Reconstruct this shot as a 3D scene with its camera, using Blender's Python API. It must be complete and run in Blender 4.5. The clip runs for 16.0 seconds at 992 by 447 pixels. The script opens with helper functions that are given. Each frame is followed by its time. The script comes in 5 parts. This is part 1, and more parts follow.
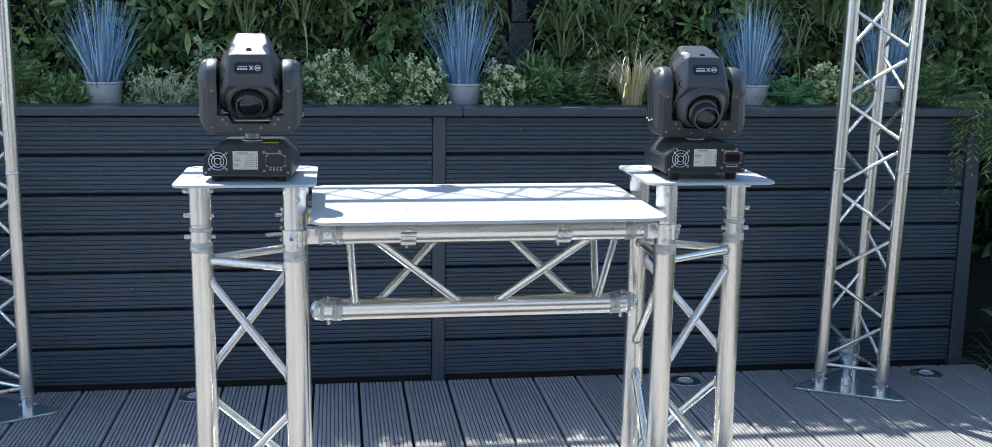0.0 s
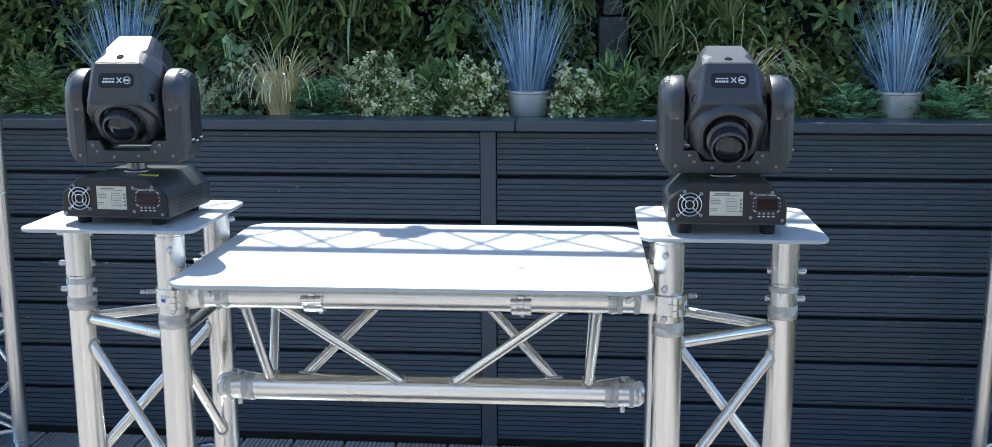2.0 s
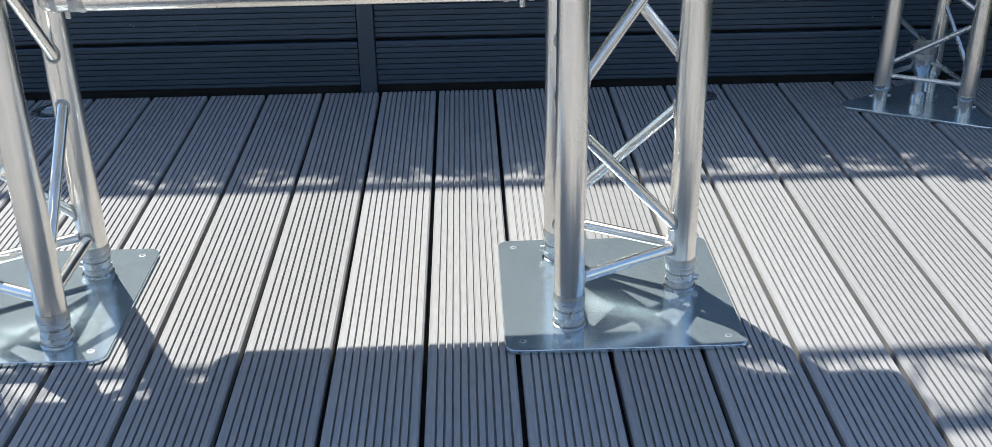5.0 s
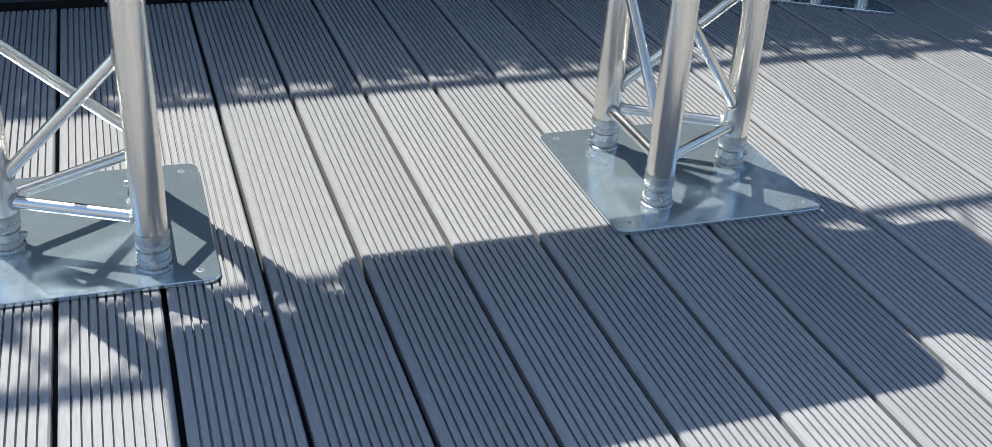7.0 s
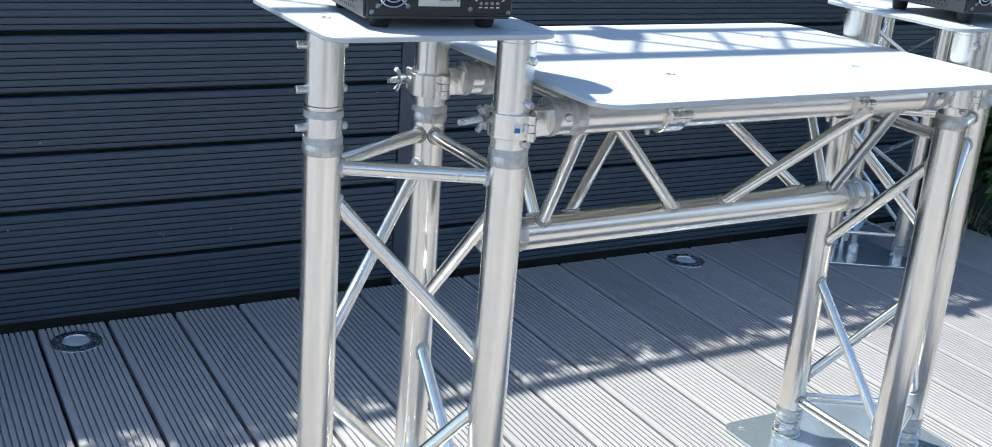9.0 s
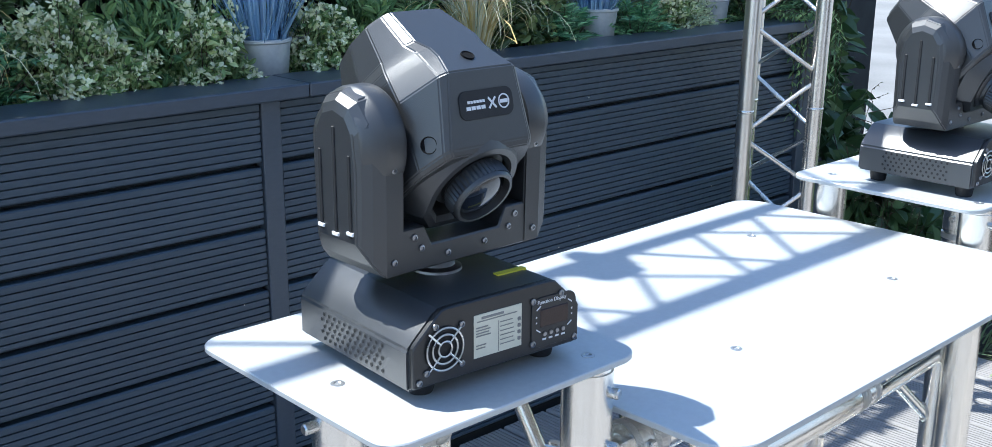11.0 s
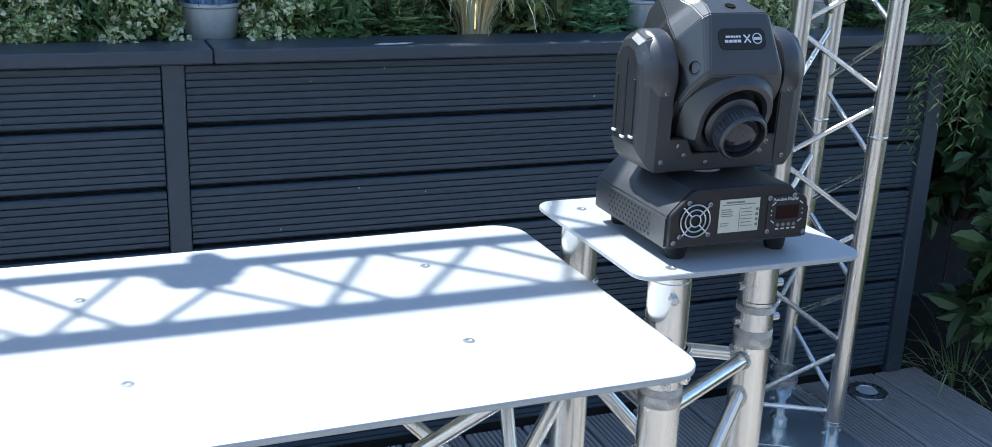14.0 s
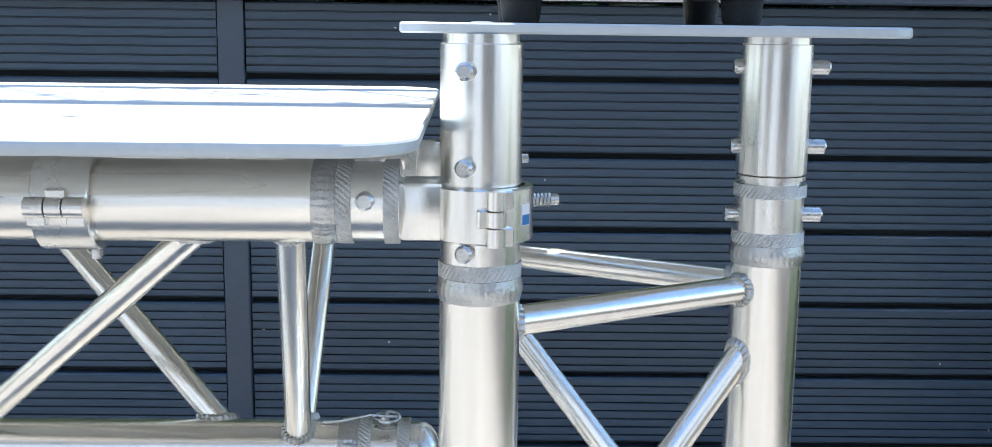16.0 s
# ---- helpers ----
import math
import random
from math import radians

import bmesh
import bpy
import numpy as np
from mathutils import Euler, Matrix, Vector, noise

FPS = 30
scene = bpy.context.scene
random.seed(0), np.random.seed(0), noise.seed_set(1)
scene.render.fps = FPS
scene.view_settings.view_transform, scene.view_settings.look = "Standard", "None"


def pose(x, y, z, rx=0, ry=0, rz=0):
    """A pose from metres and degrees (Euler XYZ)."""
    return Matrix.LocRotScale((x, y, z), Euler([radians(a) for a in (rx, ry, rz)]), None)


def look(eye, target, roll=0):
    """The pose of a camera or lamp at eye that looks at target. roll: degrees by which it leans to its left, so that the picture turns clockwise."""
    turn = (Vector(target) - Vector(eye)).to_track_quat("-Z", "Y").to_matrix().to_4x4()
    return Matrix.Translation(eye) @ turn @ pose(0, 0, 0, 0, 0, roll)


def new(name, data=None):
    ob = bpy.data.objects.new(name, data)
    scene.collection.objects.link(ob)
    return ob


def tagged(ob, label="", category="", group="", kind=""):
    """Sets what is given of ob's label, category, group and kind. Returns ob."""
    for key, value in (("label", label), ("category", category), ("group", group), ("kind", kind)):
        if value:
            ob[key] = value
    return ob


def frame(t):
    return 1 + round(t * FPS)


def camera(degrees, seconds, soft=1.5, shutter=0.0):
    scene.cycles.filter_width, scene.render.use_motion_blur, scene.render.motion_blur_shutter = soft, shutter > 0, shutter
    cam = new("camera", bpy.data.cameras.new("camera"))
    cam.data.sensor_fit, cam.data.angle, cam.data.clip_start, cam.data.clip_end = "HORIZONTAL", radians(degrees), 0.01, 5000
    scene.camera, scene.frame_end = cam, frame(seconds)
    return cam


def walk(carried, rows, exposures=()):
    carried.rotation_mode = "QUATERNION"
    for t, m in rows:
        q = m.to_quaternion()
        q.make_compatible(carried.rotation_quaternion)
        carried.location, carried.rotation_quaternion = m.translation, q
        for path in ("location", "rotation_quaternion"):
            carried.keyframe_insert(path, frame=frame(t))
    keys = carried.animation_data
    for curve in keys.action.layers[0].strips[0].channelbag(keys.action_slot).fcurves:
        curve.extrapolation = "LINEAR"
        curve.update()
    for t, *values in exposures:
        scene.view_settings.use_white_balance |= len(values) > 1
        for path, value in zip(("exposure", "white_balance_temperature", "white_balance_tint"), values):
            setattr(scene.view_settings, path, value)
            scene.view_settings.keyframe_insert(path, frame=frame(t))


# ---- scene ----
cam = camera(47.0, 16.0, 0.25)
PATH = [
    (0, (-0.333, -3.741, 1.249), (-0.059, -1.794, 0.882), 0.8),
    (0.5, (-0.175, -3.574, 1.259), (-0.004, -1.616, 0.891), 0.3),
    (1, (0.04, -3.433, 1.266), (-0.001, -1.469, 0.892), 0.4),
    (1.5, (0.176, -3.251, 1.255), (0.093, -1.289, 0.879), 0.2),
    (2, (0.295, -3.087, 1.245), (0.121, -1.131, 0.867), -0.2),
    (2.5, (0.41, -2.986, 1.253), (0.076, -1.053, 0.864), -0.2),
    (3, (0.424, -2.893, 1.221), (0.045, -0.977, 0.79), -0.2),
    (3.5, (0.41, -2.829, 1.155), (0.154, -0.94, 0.552), 0.6),
    (4, (0.368, -2.832, 1.086), (0.225, -0.982, 0.34), -0.1),
    (4.5, (0.336, -2.856, 1.042), (0.269, -1.042, 0.202), -0.4),
    (4.7, (0.313, -2.873, 1.02), (0.283, -1.064, 0.168), -0.7),
    (6.8, (-0.3665, -2.834, 0.9355), (0.202, -1.1815, -0.0365), 3.25),
    (7, (-0.444, -2.792, 0.9345), (0.1495, -1.151, -0.042), 3.55),
    (7.5, (-0.646, -2.68, 0.9285), (-0.002, -1.064, -0.0585), 3.75),
    (8, (-0.889, -2.6095, 0.972), (-0.119, -1.014, 0.0435), 3.4),
    (8.5, (-1.067, -2.57, 1.051), (-0.204, -0.923, 0.314), 3.7),
    (9, (-1.142, -2.468, 1.1), (-0.2, -0.824, 0.458), 4.5),
    (9.5, (-1.201, -2.327, 1.152), (-0.193, -0.681, 0.631), 3.3),
    (10, (-1.232, -2.114, 1.2), (-0.049, -0.577, 0.713), 1.5),
    (10.2, (-1.236, -2.048, 1.214), (0.04, -0.586, 0.73), 1.2),
    (12.3, (-0.911, -1.871, 1.381), (0.346, -0.444, 0.76), -1.5),
    (12.5, (-0.861, -1.946, 1.378), (0.226, -0.396, 0.732), -2.0),
    (13, (-0.687, -2.062, 1.353), (0.231, -0.411, 0.699), -2.9),
    (13.5, (-0.452, -2.16, 1.339), (0.444, -0.498, 0.681), -0.2),
    (14, (-0.227, -2.289, 1.301), (0.484, -0.519, 0.699), 2.2),
    (14.5, (-0.015, -2.312, 1.241), (0.502, -0.47, 0.66), 2.9),
    (15, (0.186, -2.19, 1.142), (0.643, -0.326, 0.578), 2.8),
    (15.5, (0.347, -2.035, 1.006), (0.562, -0.103, 0.537), 2.5),
    (16, (0.42, -1.913, 0.866), (0.442, 0.057, 0.525), 0.7),
]
STOPS = [(0, 1.13, 5700), (2, 1.18, 5720), (3, 1.32, 5740), (3.5, 1.22, 5740), (4.5, 0.96, 5760), (7, 0.66, 5680), (7.5, 0.58, 5680), (8, 0.64, 5700), (8.5, 0.92, 5720), (9, 1.15, 5650), (10, 1.30, 5580),
         (12.5, 1.08, 5420), (13.5, 0.97, 5420), (14.5, 1.20, 5620), (15, 1.22, 5680), (16, 1.70, 5820)]
walk(cam, [(t, look(eye, target, roll)) for t, eye, target, roll in PATH], [(t, stops, kelvin, 5.5) for t, stops, kelvin in STOPS])

# ---- light ----
SUN_WAY = Vector((0.235, -0.415, -0.81)).normalized()
world = bpy.data.worlds.new("sky")
scene.world = world
world.use_nodes = True
wn = world.node_tree
sky = wn.nodes.new("ShaderNodeTexSky")
sky.sky_type = "NISHITA"
sky.sun_disc = False
sky.sun_elevation = math.asin(-SUN_WAY.z)
sky.sun_rotation = math.atan2(-SUN_WAY.x, -SUN_WAY.y)
sky.air_density, sky.dust_density, sky.ozone_density = 1.0, 0.6, 1.0
wn.nodes["Background"].inputs["Strength"].default_value = 0.124
wn.links.new(sky.outputs["Color"], wn.nodes["Background"].inputs["Color"])
sun_data = bpy.data.lights.new("sun", "SUN")
sun_data.energy, sun_data.angle, sun_data.color = 4.4, radians(0.55), (1.0, 0.905, 0.775)
sun = new("sun", sun_data)
sun.matrix_world = look((0, 0, 6), Vector((0, 0, 6)) + SUN_WAY)


# ---- materials ----
def material(name, colour, rough=0.5, metal=0.0, vary=0.15, scale=8.0, bump=0.0, bump_scale=120.0,
             stretch=(1, 1, 1), tone=None, spread=0.0, rough_vary=0.08, island=0.0, coat=0.0, speck=0.0, gloss=0.5):
    """A surface with grain at two scales, stretched along an axis, and a shade of its own for each object or island."""
    m = bpy.data.materials.new(name)
    m.use_nodes = True
    nt = m.node_tree
    n, link = nt.nodes, nt.links.new
    b = n["Principled BSDF"]
    b.inputs["Roughness"].default_value = rough
    b.inputs["Metallic"].default_value = metal
    b.inputs["Coat Weight"].default_value = coat
    b.inputs["Specular IOR Level"].default_value = gloss
    co = n.new("ShaderNodeTexCoord")
    mp = n.new("ShaderNodeMapping")
    mp.inputs["Scale"].default_value = stretch
    link(co.outputs["Object"], mp.inputs["Vector"])
    big, fine = n.new("ShaderNodeTexNoise"), n.new("ShaderNodeTexNoise")
    big.inputs["Scale"].default_value, fine.inputs["Scale"].default_value = scale, bump_scale
    big.inputs["Detail"].default_value, fine.inputs["Detail"].default_value = 5.0, 3.0
    for t in (big, fine):
        link(mp.outputs["Vector"], t.inputs["Vector"])
    tone = tone or tuple(c * 0.6 for c in colour)
    mix = n.new("ShaderNodeMix")
    mix.data_type = "RGBA"
    mix.inputs["A"].default_value, mix.inputs["B"].default_value = (*colour, 1), (*tone, 1)
    blend = n.new("ShaderNodeMath")
    blend.operation = "MULTIPLY_ADD"
    link(big.outputs["Fac"], blend.inputs[0])
    blend.inputs[1].default_value = 2.2 * vary * 2
    blend.inputs[2].default_value = -1.1 * vary * 2 + vary
    blend.use_clamp = True
    link(blend.outputs[0], mix.inputs["Factor"])
    last = mix.outputs["Result"]
    grain = n.new("ShaderNodeMapRange")
    grain.inputs["To Min"].default_value, grain.inputs["To Max"].default_value = 1 - speck - 0.06, 1 + speck + 0.06
    link(fine.outputs["Fac"], grain.inputs["Value"])
    times = n.new("ShaderNodeVectorMath")
    times.operation = "SCALE"
    link(last, times.inputs[0])
    link(grain.outputs["Result"], times.inputs["Scale"])
    last = times.outputs["Vector"]
    if spread or island:
        src = n.new("ShaderNodeNewGeometry").outputs["Random Per Island"] if island else n.new("ShaderNodeObjectInfo").outputs["Random"]
        rng = n.new("ShaderNodeMapRange")
        rng.inputs["To Min"].default_value, rng.inputs["To Max"].default_value = 1 - (spread or island), 1 + (spread or island)
        link(src, rng.inputs["Value"])
        t2 = n.new("ShaderNodeVectorMath")
        t2.operation = "SCALE"
        link(last, t2.inputs[0])
        link(rng.outputs["Result"], t2.inputs["Scale"])
        last = t2.outputs["Vector"]
    link(last, b.inputs["Base Color"])
    rr = n.new("ShaderNodeMapRange")
    rr.inputs["To Min"].default_value, rr.inputs["To Max"].default_value = max(rough - rough_vary, 0.02), min(rough + rough_vary, 1)
    link(big.outputs["Fac"], rr.inputs["Value"])
    link(rr.outputs["Result"], b.inputs["Roughness"])
    if bump:
        bp = n.new("ShaderNodeBump")
        bp.inputs["Strength"].default_value, bp.inputs["Distance"].default_value = bump, 0.002
        link(fine.outputs["Fac"], bp.inputs["Height"])
        link(bp.outputs["Normal"], b.inputs["Normal"])
    return m


def leaf_material(name, colour, tip, rough=0.5, through_light=0.25, island=0.35):
    """A leaf: a shade of its own for each, paler toward some, some light passing through."""
    m = bpy.data.materials.new(name)
    m.use_nodes = True
    n, link = m.node_tree.nodes, m.node_tree.links.new
    b = n["Principled BSDF"]
    geo = n.new("ShaderNodeNewGeometry")
    ramp = n.new("ShaderNodeMix")
    ramp.data_type = "RGBA"
    ramp.inputs["A"].default_value, ramp.inputs["B"].default_value = (*colour, 1), (*tip, 1)
    curve = n.new("ShaderNodeMath")
    curve.operation = "POWER"
    link(geo.outputs["Random Per Island"], curve.inputs[0])
    curve.inputs[1].default_value = 1.0 / max(island, 0.05)
    link(curve.outputs[0], ramp.inputs["Factor"])
    noise_tex = n.new("ShaderNodeTexNoise")
    noise_tex.inputs["Scale"].default_value = 9.0
    co = n.new("ShaderNodeTexCoord")
    link(co.outputs["Object"], noise_tex.inputs["Vector"])
    rng = n.new("ShaderNodeMapRange")
    rng.inputs["To Min"].default_value, rng.inputs["To Max"].default_value = 0.55, 1.45
    link(noise_tex.outputs["Fac"], rng.inputs["Value"])
    sc = n.new("ShaderNodeVectorMath")
    sc.operation = "SCALE"
    link(ramp.outputs["Result"], sc.inputs[0])
    link(rng.outputs["Result"], sc.inputs["Scale"])
    link(sc.outputs["Vector"], b.inputs["Base Color"])
    b.inputs["Roughness"].default_value = rough
    tr = n.new("ShaderNodeBsdfTranslucent")
    link(sc.outputs["Vector"], tr.inputs["Color"])
    ms = n.new("ShaderNodeMixShader")
    ms.inputs["Fac"].default_value = through_light
    link(b.outputs["BSDF"], ms.inputs[1])
    link(tr.outputs["BSDF"], ms.inputs[2])
    link(ms.outputs["Shader"], n["Material Output"].inputs["Surface"])
    return m


DECK = material("grey composite decking", (0.340, 0.327, 0.315), 0.66, gloss=0.22, vary=0.25, scale=5, bump=0.25, bump_scale=220, stretch=(1, 0.12, 1), tone=(0.255, 0.246, 0.238), spread=0.09, speck=0.17)
FENCE = material("anthracite composite cladding", (0.047, 0.070, 0.096), 0.42, vary=0.3, scale=4, bump=0.25, bump_scale=260, stretch=(0.12, 1, 1), tone=(0.034, 0.051, 0.070), spread=0.12, speck=0.22)
FENCE_SMOOTH = material("anthracite painted trim", (0.062, 0.077, 0.098), 0.36, vary=0.3, scale=3, bump=0.15, bump_scale=180, stretch=(0.3, 1, 1), tone=(0.046, 0.058, 0.076), speck=0.10)
ALU = material("bare aluminium tube", (0.93, 0.885, 0.805), 0.25, 1.0, vary=0.30, scale=10, bump=0.035, bump_scale=160, stretch=(1, 1, 0.06), tone=(0.80, 0.765, 0.70), rough_vary=0.07, speck=0.05)
ALU_X = material("bare aluminium tube lying", (0.93, 0.885, 0.805), 0.25, 1.0, vary=0.30, scale=10, bump=0.035, bump_scale=160, stretch=(0.06, 1, 1), tone=(0.80, 0.765, 0.70), rough_vary=0.07, speck=0.05)
ALU_CAST = material("machined aluminium", (0.88, 0.85, 0.79), 0.26, 1.0, vary=0.25, scale=14, bump=0.03, bump_scale=300, stretch=(1, 1, 0.1), tone=(0.6, 0.6, 0.59), speck=0.05)
WELD = material("weld bead", (0.62, 0.61, 0.59), 0.34, 1.0, vary=0.5, scale=60, bump=0.3, bump_scale=500, tone=(0.42, 0.42, 0.41), speck=0.12)
KNURL = material("knurled aluminium", (0.70, 0.69, 0.67), 0.34, 1.0, vary=0.4, scale=80, bump=0.8, bump_scale=900, tone=(0.45, 0.45, 0.44), speck=0.15)
PLATE = material("pale matt aluminium plate", (0.52, 0.54, 0.545), 0.50, 0.35, vary=0.30, scale=6, bump=0.04, bump_scale=150, tone=(0.44, 0.458, 0.463), rough_vary=0.1, speck=0.02)
BASE = material("scuffed aluminium base plate", (0.70, 0.80, 0.84), 0.18, 0.82, vary=0.45, scale=9, bump=0.10, bump_scale=90, tone=(0.52, 0.60, 0.63), rough_vary=0.08, speck=0.14)
STEEL = material("zinc plated steel", (0.66, 0.66, 0.65), 0.28, 1.0, vary=0.3, scale=60, bump=0.1, bump_scale=600, speck=0.08)
TOWER = material("dull aluminium tower tube", (0.89, 0.845, 0.77), 0.27, 1.0, vary=0.4, scale=9, bump=0.06, bump_scale=160, stretch=(1, 1, 0.08), tone=(0.69, 0.655, 0.60), speck=0.06)
BLACK = material("black textured plastic", (0.021, 0.0226, 0.0248), 0.40, gloss=1.0, vary=0.3, scale=14, bump=0.10, bump_scale=1400, tone=(0.016, 0.0172, 0.019), speck=0.15)
BLACK_PANEL = material("black satin panel", (0.013, 0.0138, 0.0155), 0.36, gloss=0.6, vary=0.3, scale=14, bump=0.08, bump_scale=1400, tone=(0.008, 0.0085, 0.0095), speck=0.15)
BLACK_METAL = material("black powder-coated sheet", (0.032, 0.0345, 0.038), 0.33, gloss=1.0, vary=0.3, scale=12, bump=0.08, bump_scale=1600, tone=(0.042, 0.044, 0.047), speck=0.15)
RUBBER = material("black rubber", (0.012, 0.012, 0.013), 0.65, vary=0.3, scale=20, bump=0.2, bump_scale=700)
PLUG = material("matt black plug", (0.004, 0.004, 0.0045), 0.85, gloss=0.15, vary=0.3, scale=20)
LABEL_WHITE = material("cream paper label", (0.66, 0.64, 0.52), 0.45, vary=0.15, scale=25)
INK = material("dark grey print", (0.22, 0.22, 0.21), 0.5, vary=0.1)
WHITE_PRINT = material("white print", (0.75, 0.76, 0.78), 0.5, vary=0.1)
YELLOW = material("yellow warning tape", (0.65, 0.58, 0.05), 0.45, vary=0.15)
WHITE_STICKER = material("white sticker", (0.72, 0.73, 0.74), 0.4, vary=0.1)
BLUE_STICKER = material("blue sticker", (0.02, 0.16, 0.42), 0.4, vary=0.15)
DISPLAY = material("dark red display window", (0.022, 0.008, 0.008), 0.10, vary=0.2, scale=30)
SCREW = material("screw steel", (0.34, 0.34, 0.35), 0.32, 1.0, vary=0.3, scale=90)
LENS = material("coated lens glass", (0.010, 0.012, 0.018), 0.03, vary=0.2, scale=30, coat=0.3)
SOIL = material("dark planting soil", (0.022, 0.017, 0.013), 0.95, vary=0.5, scale=30, bump=1.0, bump_scale=120, speck=0.3)
GROUND = material("grey paving", (0.24, 0.235, 0.225), 0.8, vary=0.4, scale=1.2, bump=0.4, bump_scale=60, speck=0.15)
ZINC = material("galvanised zinc pot", (0.60, 0.62, 0.61), 0.45, 0.35, vary=0.5, scale=22, bump=0.1, bump_scale=120, tone=(0.46, 0.49, 0.49), speck=0.08)
BACKING = material("dark trellis backing", (0.020, 0.024, 0.026), 0.8, vary=0.4, scale=20)
# for the dark panels added out of view to streak reflections
DARK_GLOSS = material("dark glossy contrast panel", (0.02, 0.022, 0.025), 0.05, vary=0.1)
PALE_SCREW = material("countersunk alloy screw", (0.50, 0.51, 0.52), 0.35, 0.8, vary=0.2, scale=80)
# for the unseen bounce wall; its tone sets the fill in the shade
BOUNCE = material("pale grey bounce surface", (0.34, 0.37, 0.42), 0.85, vary=0.25, scale=1.5, bump=0.4, bump_scale=90, speck=0.06)
SPOT_GLASS = material("frosted lamp glass", (0.55, 0.57, 0.55), 0.25, vary=0.2, scale=40)
LEAF_DARK = leaf_material("hedge leaves", (0.090, 0.142, 0.055), (0.50, 0.60, 0.20), 0.36, 0.2, 0.4)
LEAF_BIG = leaf_material("broad glossy leaves", (0.105, 0.190, 0.068), (0.46, 0.60, 0.20), 0.32, 0.2, 0.4)
LEAF_BUSH = leaf_material("dark bush leaves", (0.055, 0.105, 0.038), (0.17, 0.26, 0.09), 0.36, 0.15, 0.3)
LEAF_FERN = leaf_material("fern green", (0.115, 0.215, 0.080), (0.44, 0.60, 0.22), 0.5, 0.25, 0.4)
LEAF_BLUEGREEN = leaf_material("blue green needles", (0.138, 0.307, 0.153), (0.432, 0.734, 0.348), 0.5, 0.2, 0.4)
LEAF_PALE = leaf_material("pale small leaves", (0.155, 0.255, 0.080), (0.66, 0.74, 0.34), 0.5, 0.25, 0.5)
LEAF_GREY = leaf_material("grey green twiggy leaves", (0.50, 0.58, 0.35), (0.84, 0.88, 0.60), 0.55, 0.2, 0.5)
LEAF_ROUND = leaf_material("round grey green leaves", (0.26, 0.42, 0.21), (0.56, 0.72, 0.46), 0.5, 0.2, 0.6)
BLOSSOM = leaf_material("cream green blossom", (0.82, 0.84, 0.50), (0.94, 0.94, 0.74), 0.5, 0.2, 0.6)
GRASS_BLUE = leaf_material("dyed blue grass", (0.16, 0.29, 0.46), (0.60, 0.80, 0.94), 0.5, 0.15, 0.6)
GRASS_TAN = leaf_material("dry tan sedge", (0.70, 0.53, 0.17), (0.94, 0.90, 0.66), 0.5, 0.2, 0.7)
GRASS_PALE = leaf_material("pale green sedge", (0.66, 0.68, 0.42), (0.92, 0.92, 0.72), 0.5, 0.2, 0.7)
GRASS_GREEN = leaf_material("green strap grass", (0.17, 0.25, 0.10), (0.46, 0.56, 0.28), 0.5, 0.2, 0.5)
LEAF_STALK = leaf_material("dry pale flower stalks", (0.30, 0.29, 0.19), (0.62, 0.58, 0.42), 0.6, 0.2, 0.6)
TWIG = material("brown twig", (0.10, 0.07, 0.045), 0.8, vary=0.4, scale=40)


# ---- builders ----
def mesh_of(name, bm, mat, smooth=None):
    bm.normal_update()
    me = bpy.data.meshes.new(name)
    bm.to_mesh(me)
    bm.free()
    if mat:
        me.materials.append(mat)
    if smooth is not None:
        me.shade_smooth()
        me.set_sharp_from_angle(angle=radians(smooth))
    return me


def part(name, bm, mat, parent, label="", smooth=35):
    ob = new(name, mesh_of(name, bm, mat, smooth))
    ob.parent = parent
    return tagged(ob, label) if label else ob


def thing(name, label, category, group="", kind="", at=None):
    ob = new(name)
    ob.empty_display_size = 0.05
    if at is not None:
        ob.matrix_world = at
    return tagged(ob, label, category, group, kind)


def piece(name, me, m, parent):
    ob = new(name, me)
    ob.parent = parent
    ob.matrix_basis = m
    return ob


def frame_of(p0, p1):
    z = (Vector(p1) - Vector(p0)).normalized()
    return Matrix.Translation(Vector(p0)) @ z.to_track_quat("Z", "Y").to_matrix().to_4x4()


def lathe(bm, profile, m=None, seg=24):
    """Turns (radius, height) points round z; a closed outline from end to end."""
    m = m or Matrix()
    rings = []
    for r, z in profile:
        if r < 1e-6:
            rings.append([bm.verts.new(m @ Vector((0, 0, z)))])
        else:
            rings.append([bm.verts.new(m @ Vector((r * math.cos(a), r * math.sin(a), z))) for a in (2 * math.pi * k / seg for k in range(seg))])
    for a, b in zip(rings, rings[1:]):
        for k in range(seg):
            q = (k + 1) % seg
            if len(a) == 1 and len(b) == 1:
                continue
            if len(a) == 1:
                bm.faces.new((a[0], b[q], b[k]))
            elif len(b) == 1:
                bm.faces.new((a[k], a[q], b[0]))
            else:
                bm.faces.new((a[k], a[q], b[q], b[k]))
    return bm


def tube(bm, p0, p1, r, seg=20, wall=0.0):
    n = (Vector(p1) - Vector(p0)).length
    m = frame_of(p0, p1)
    if wall:
        return lathe(bm, [(r - wall, 0), (r, 0), (r, n), (r - wall, n), (r - wall, 0)], m, seg)
    return lathe(bm, [(0, 0), (r, 0), (r, n), (0, n)], m, seg)


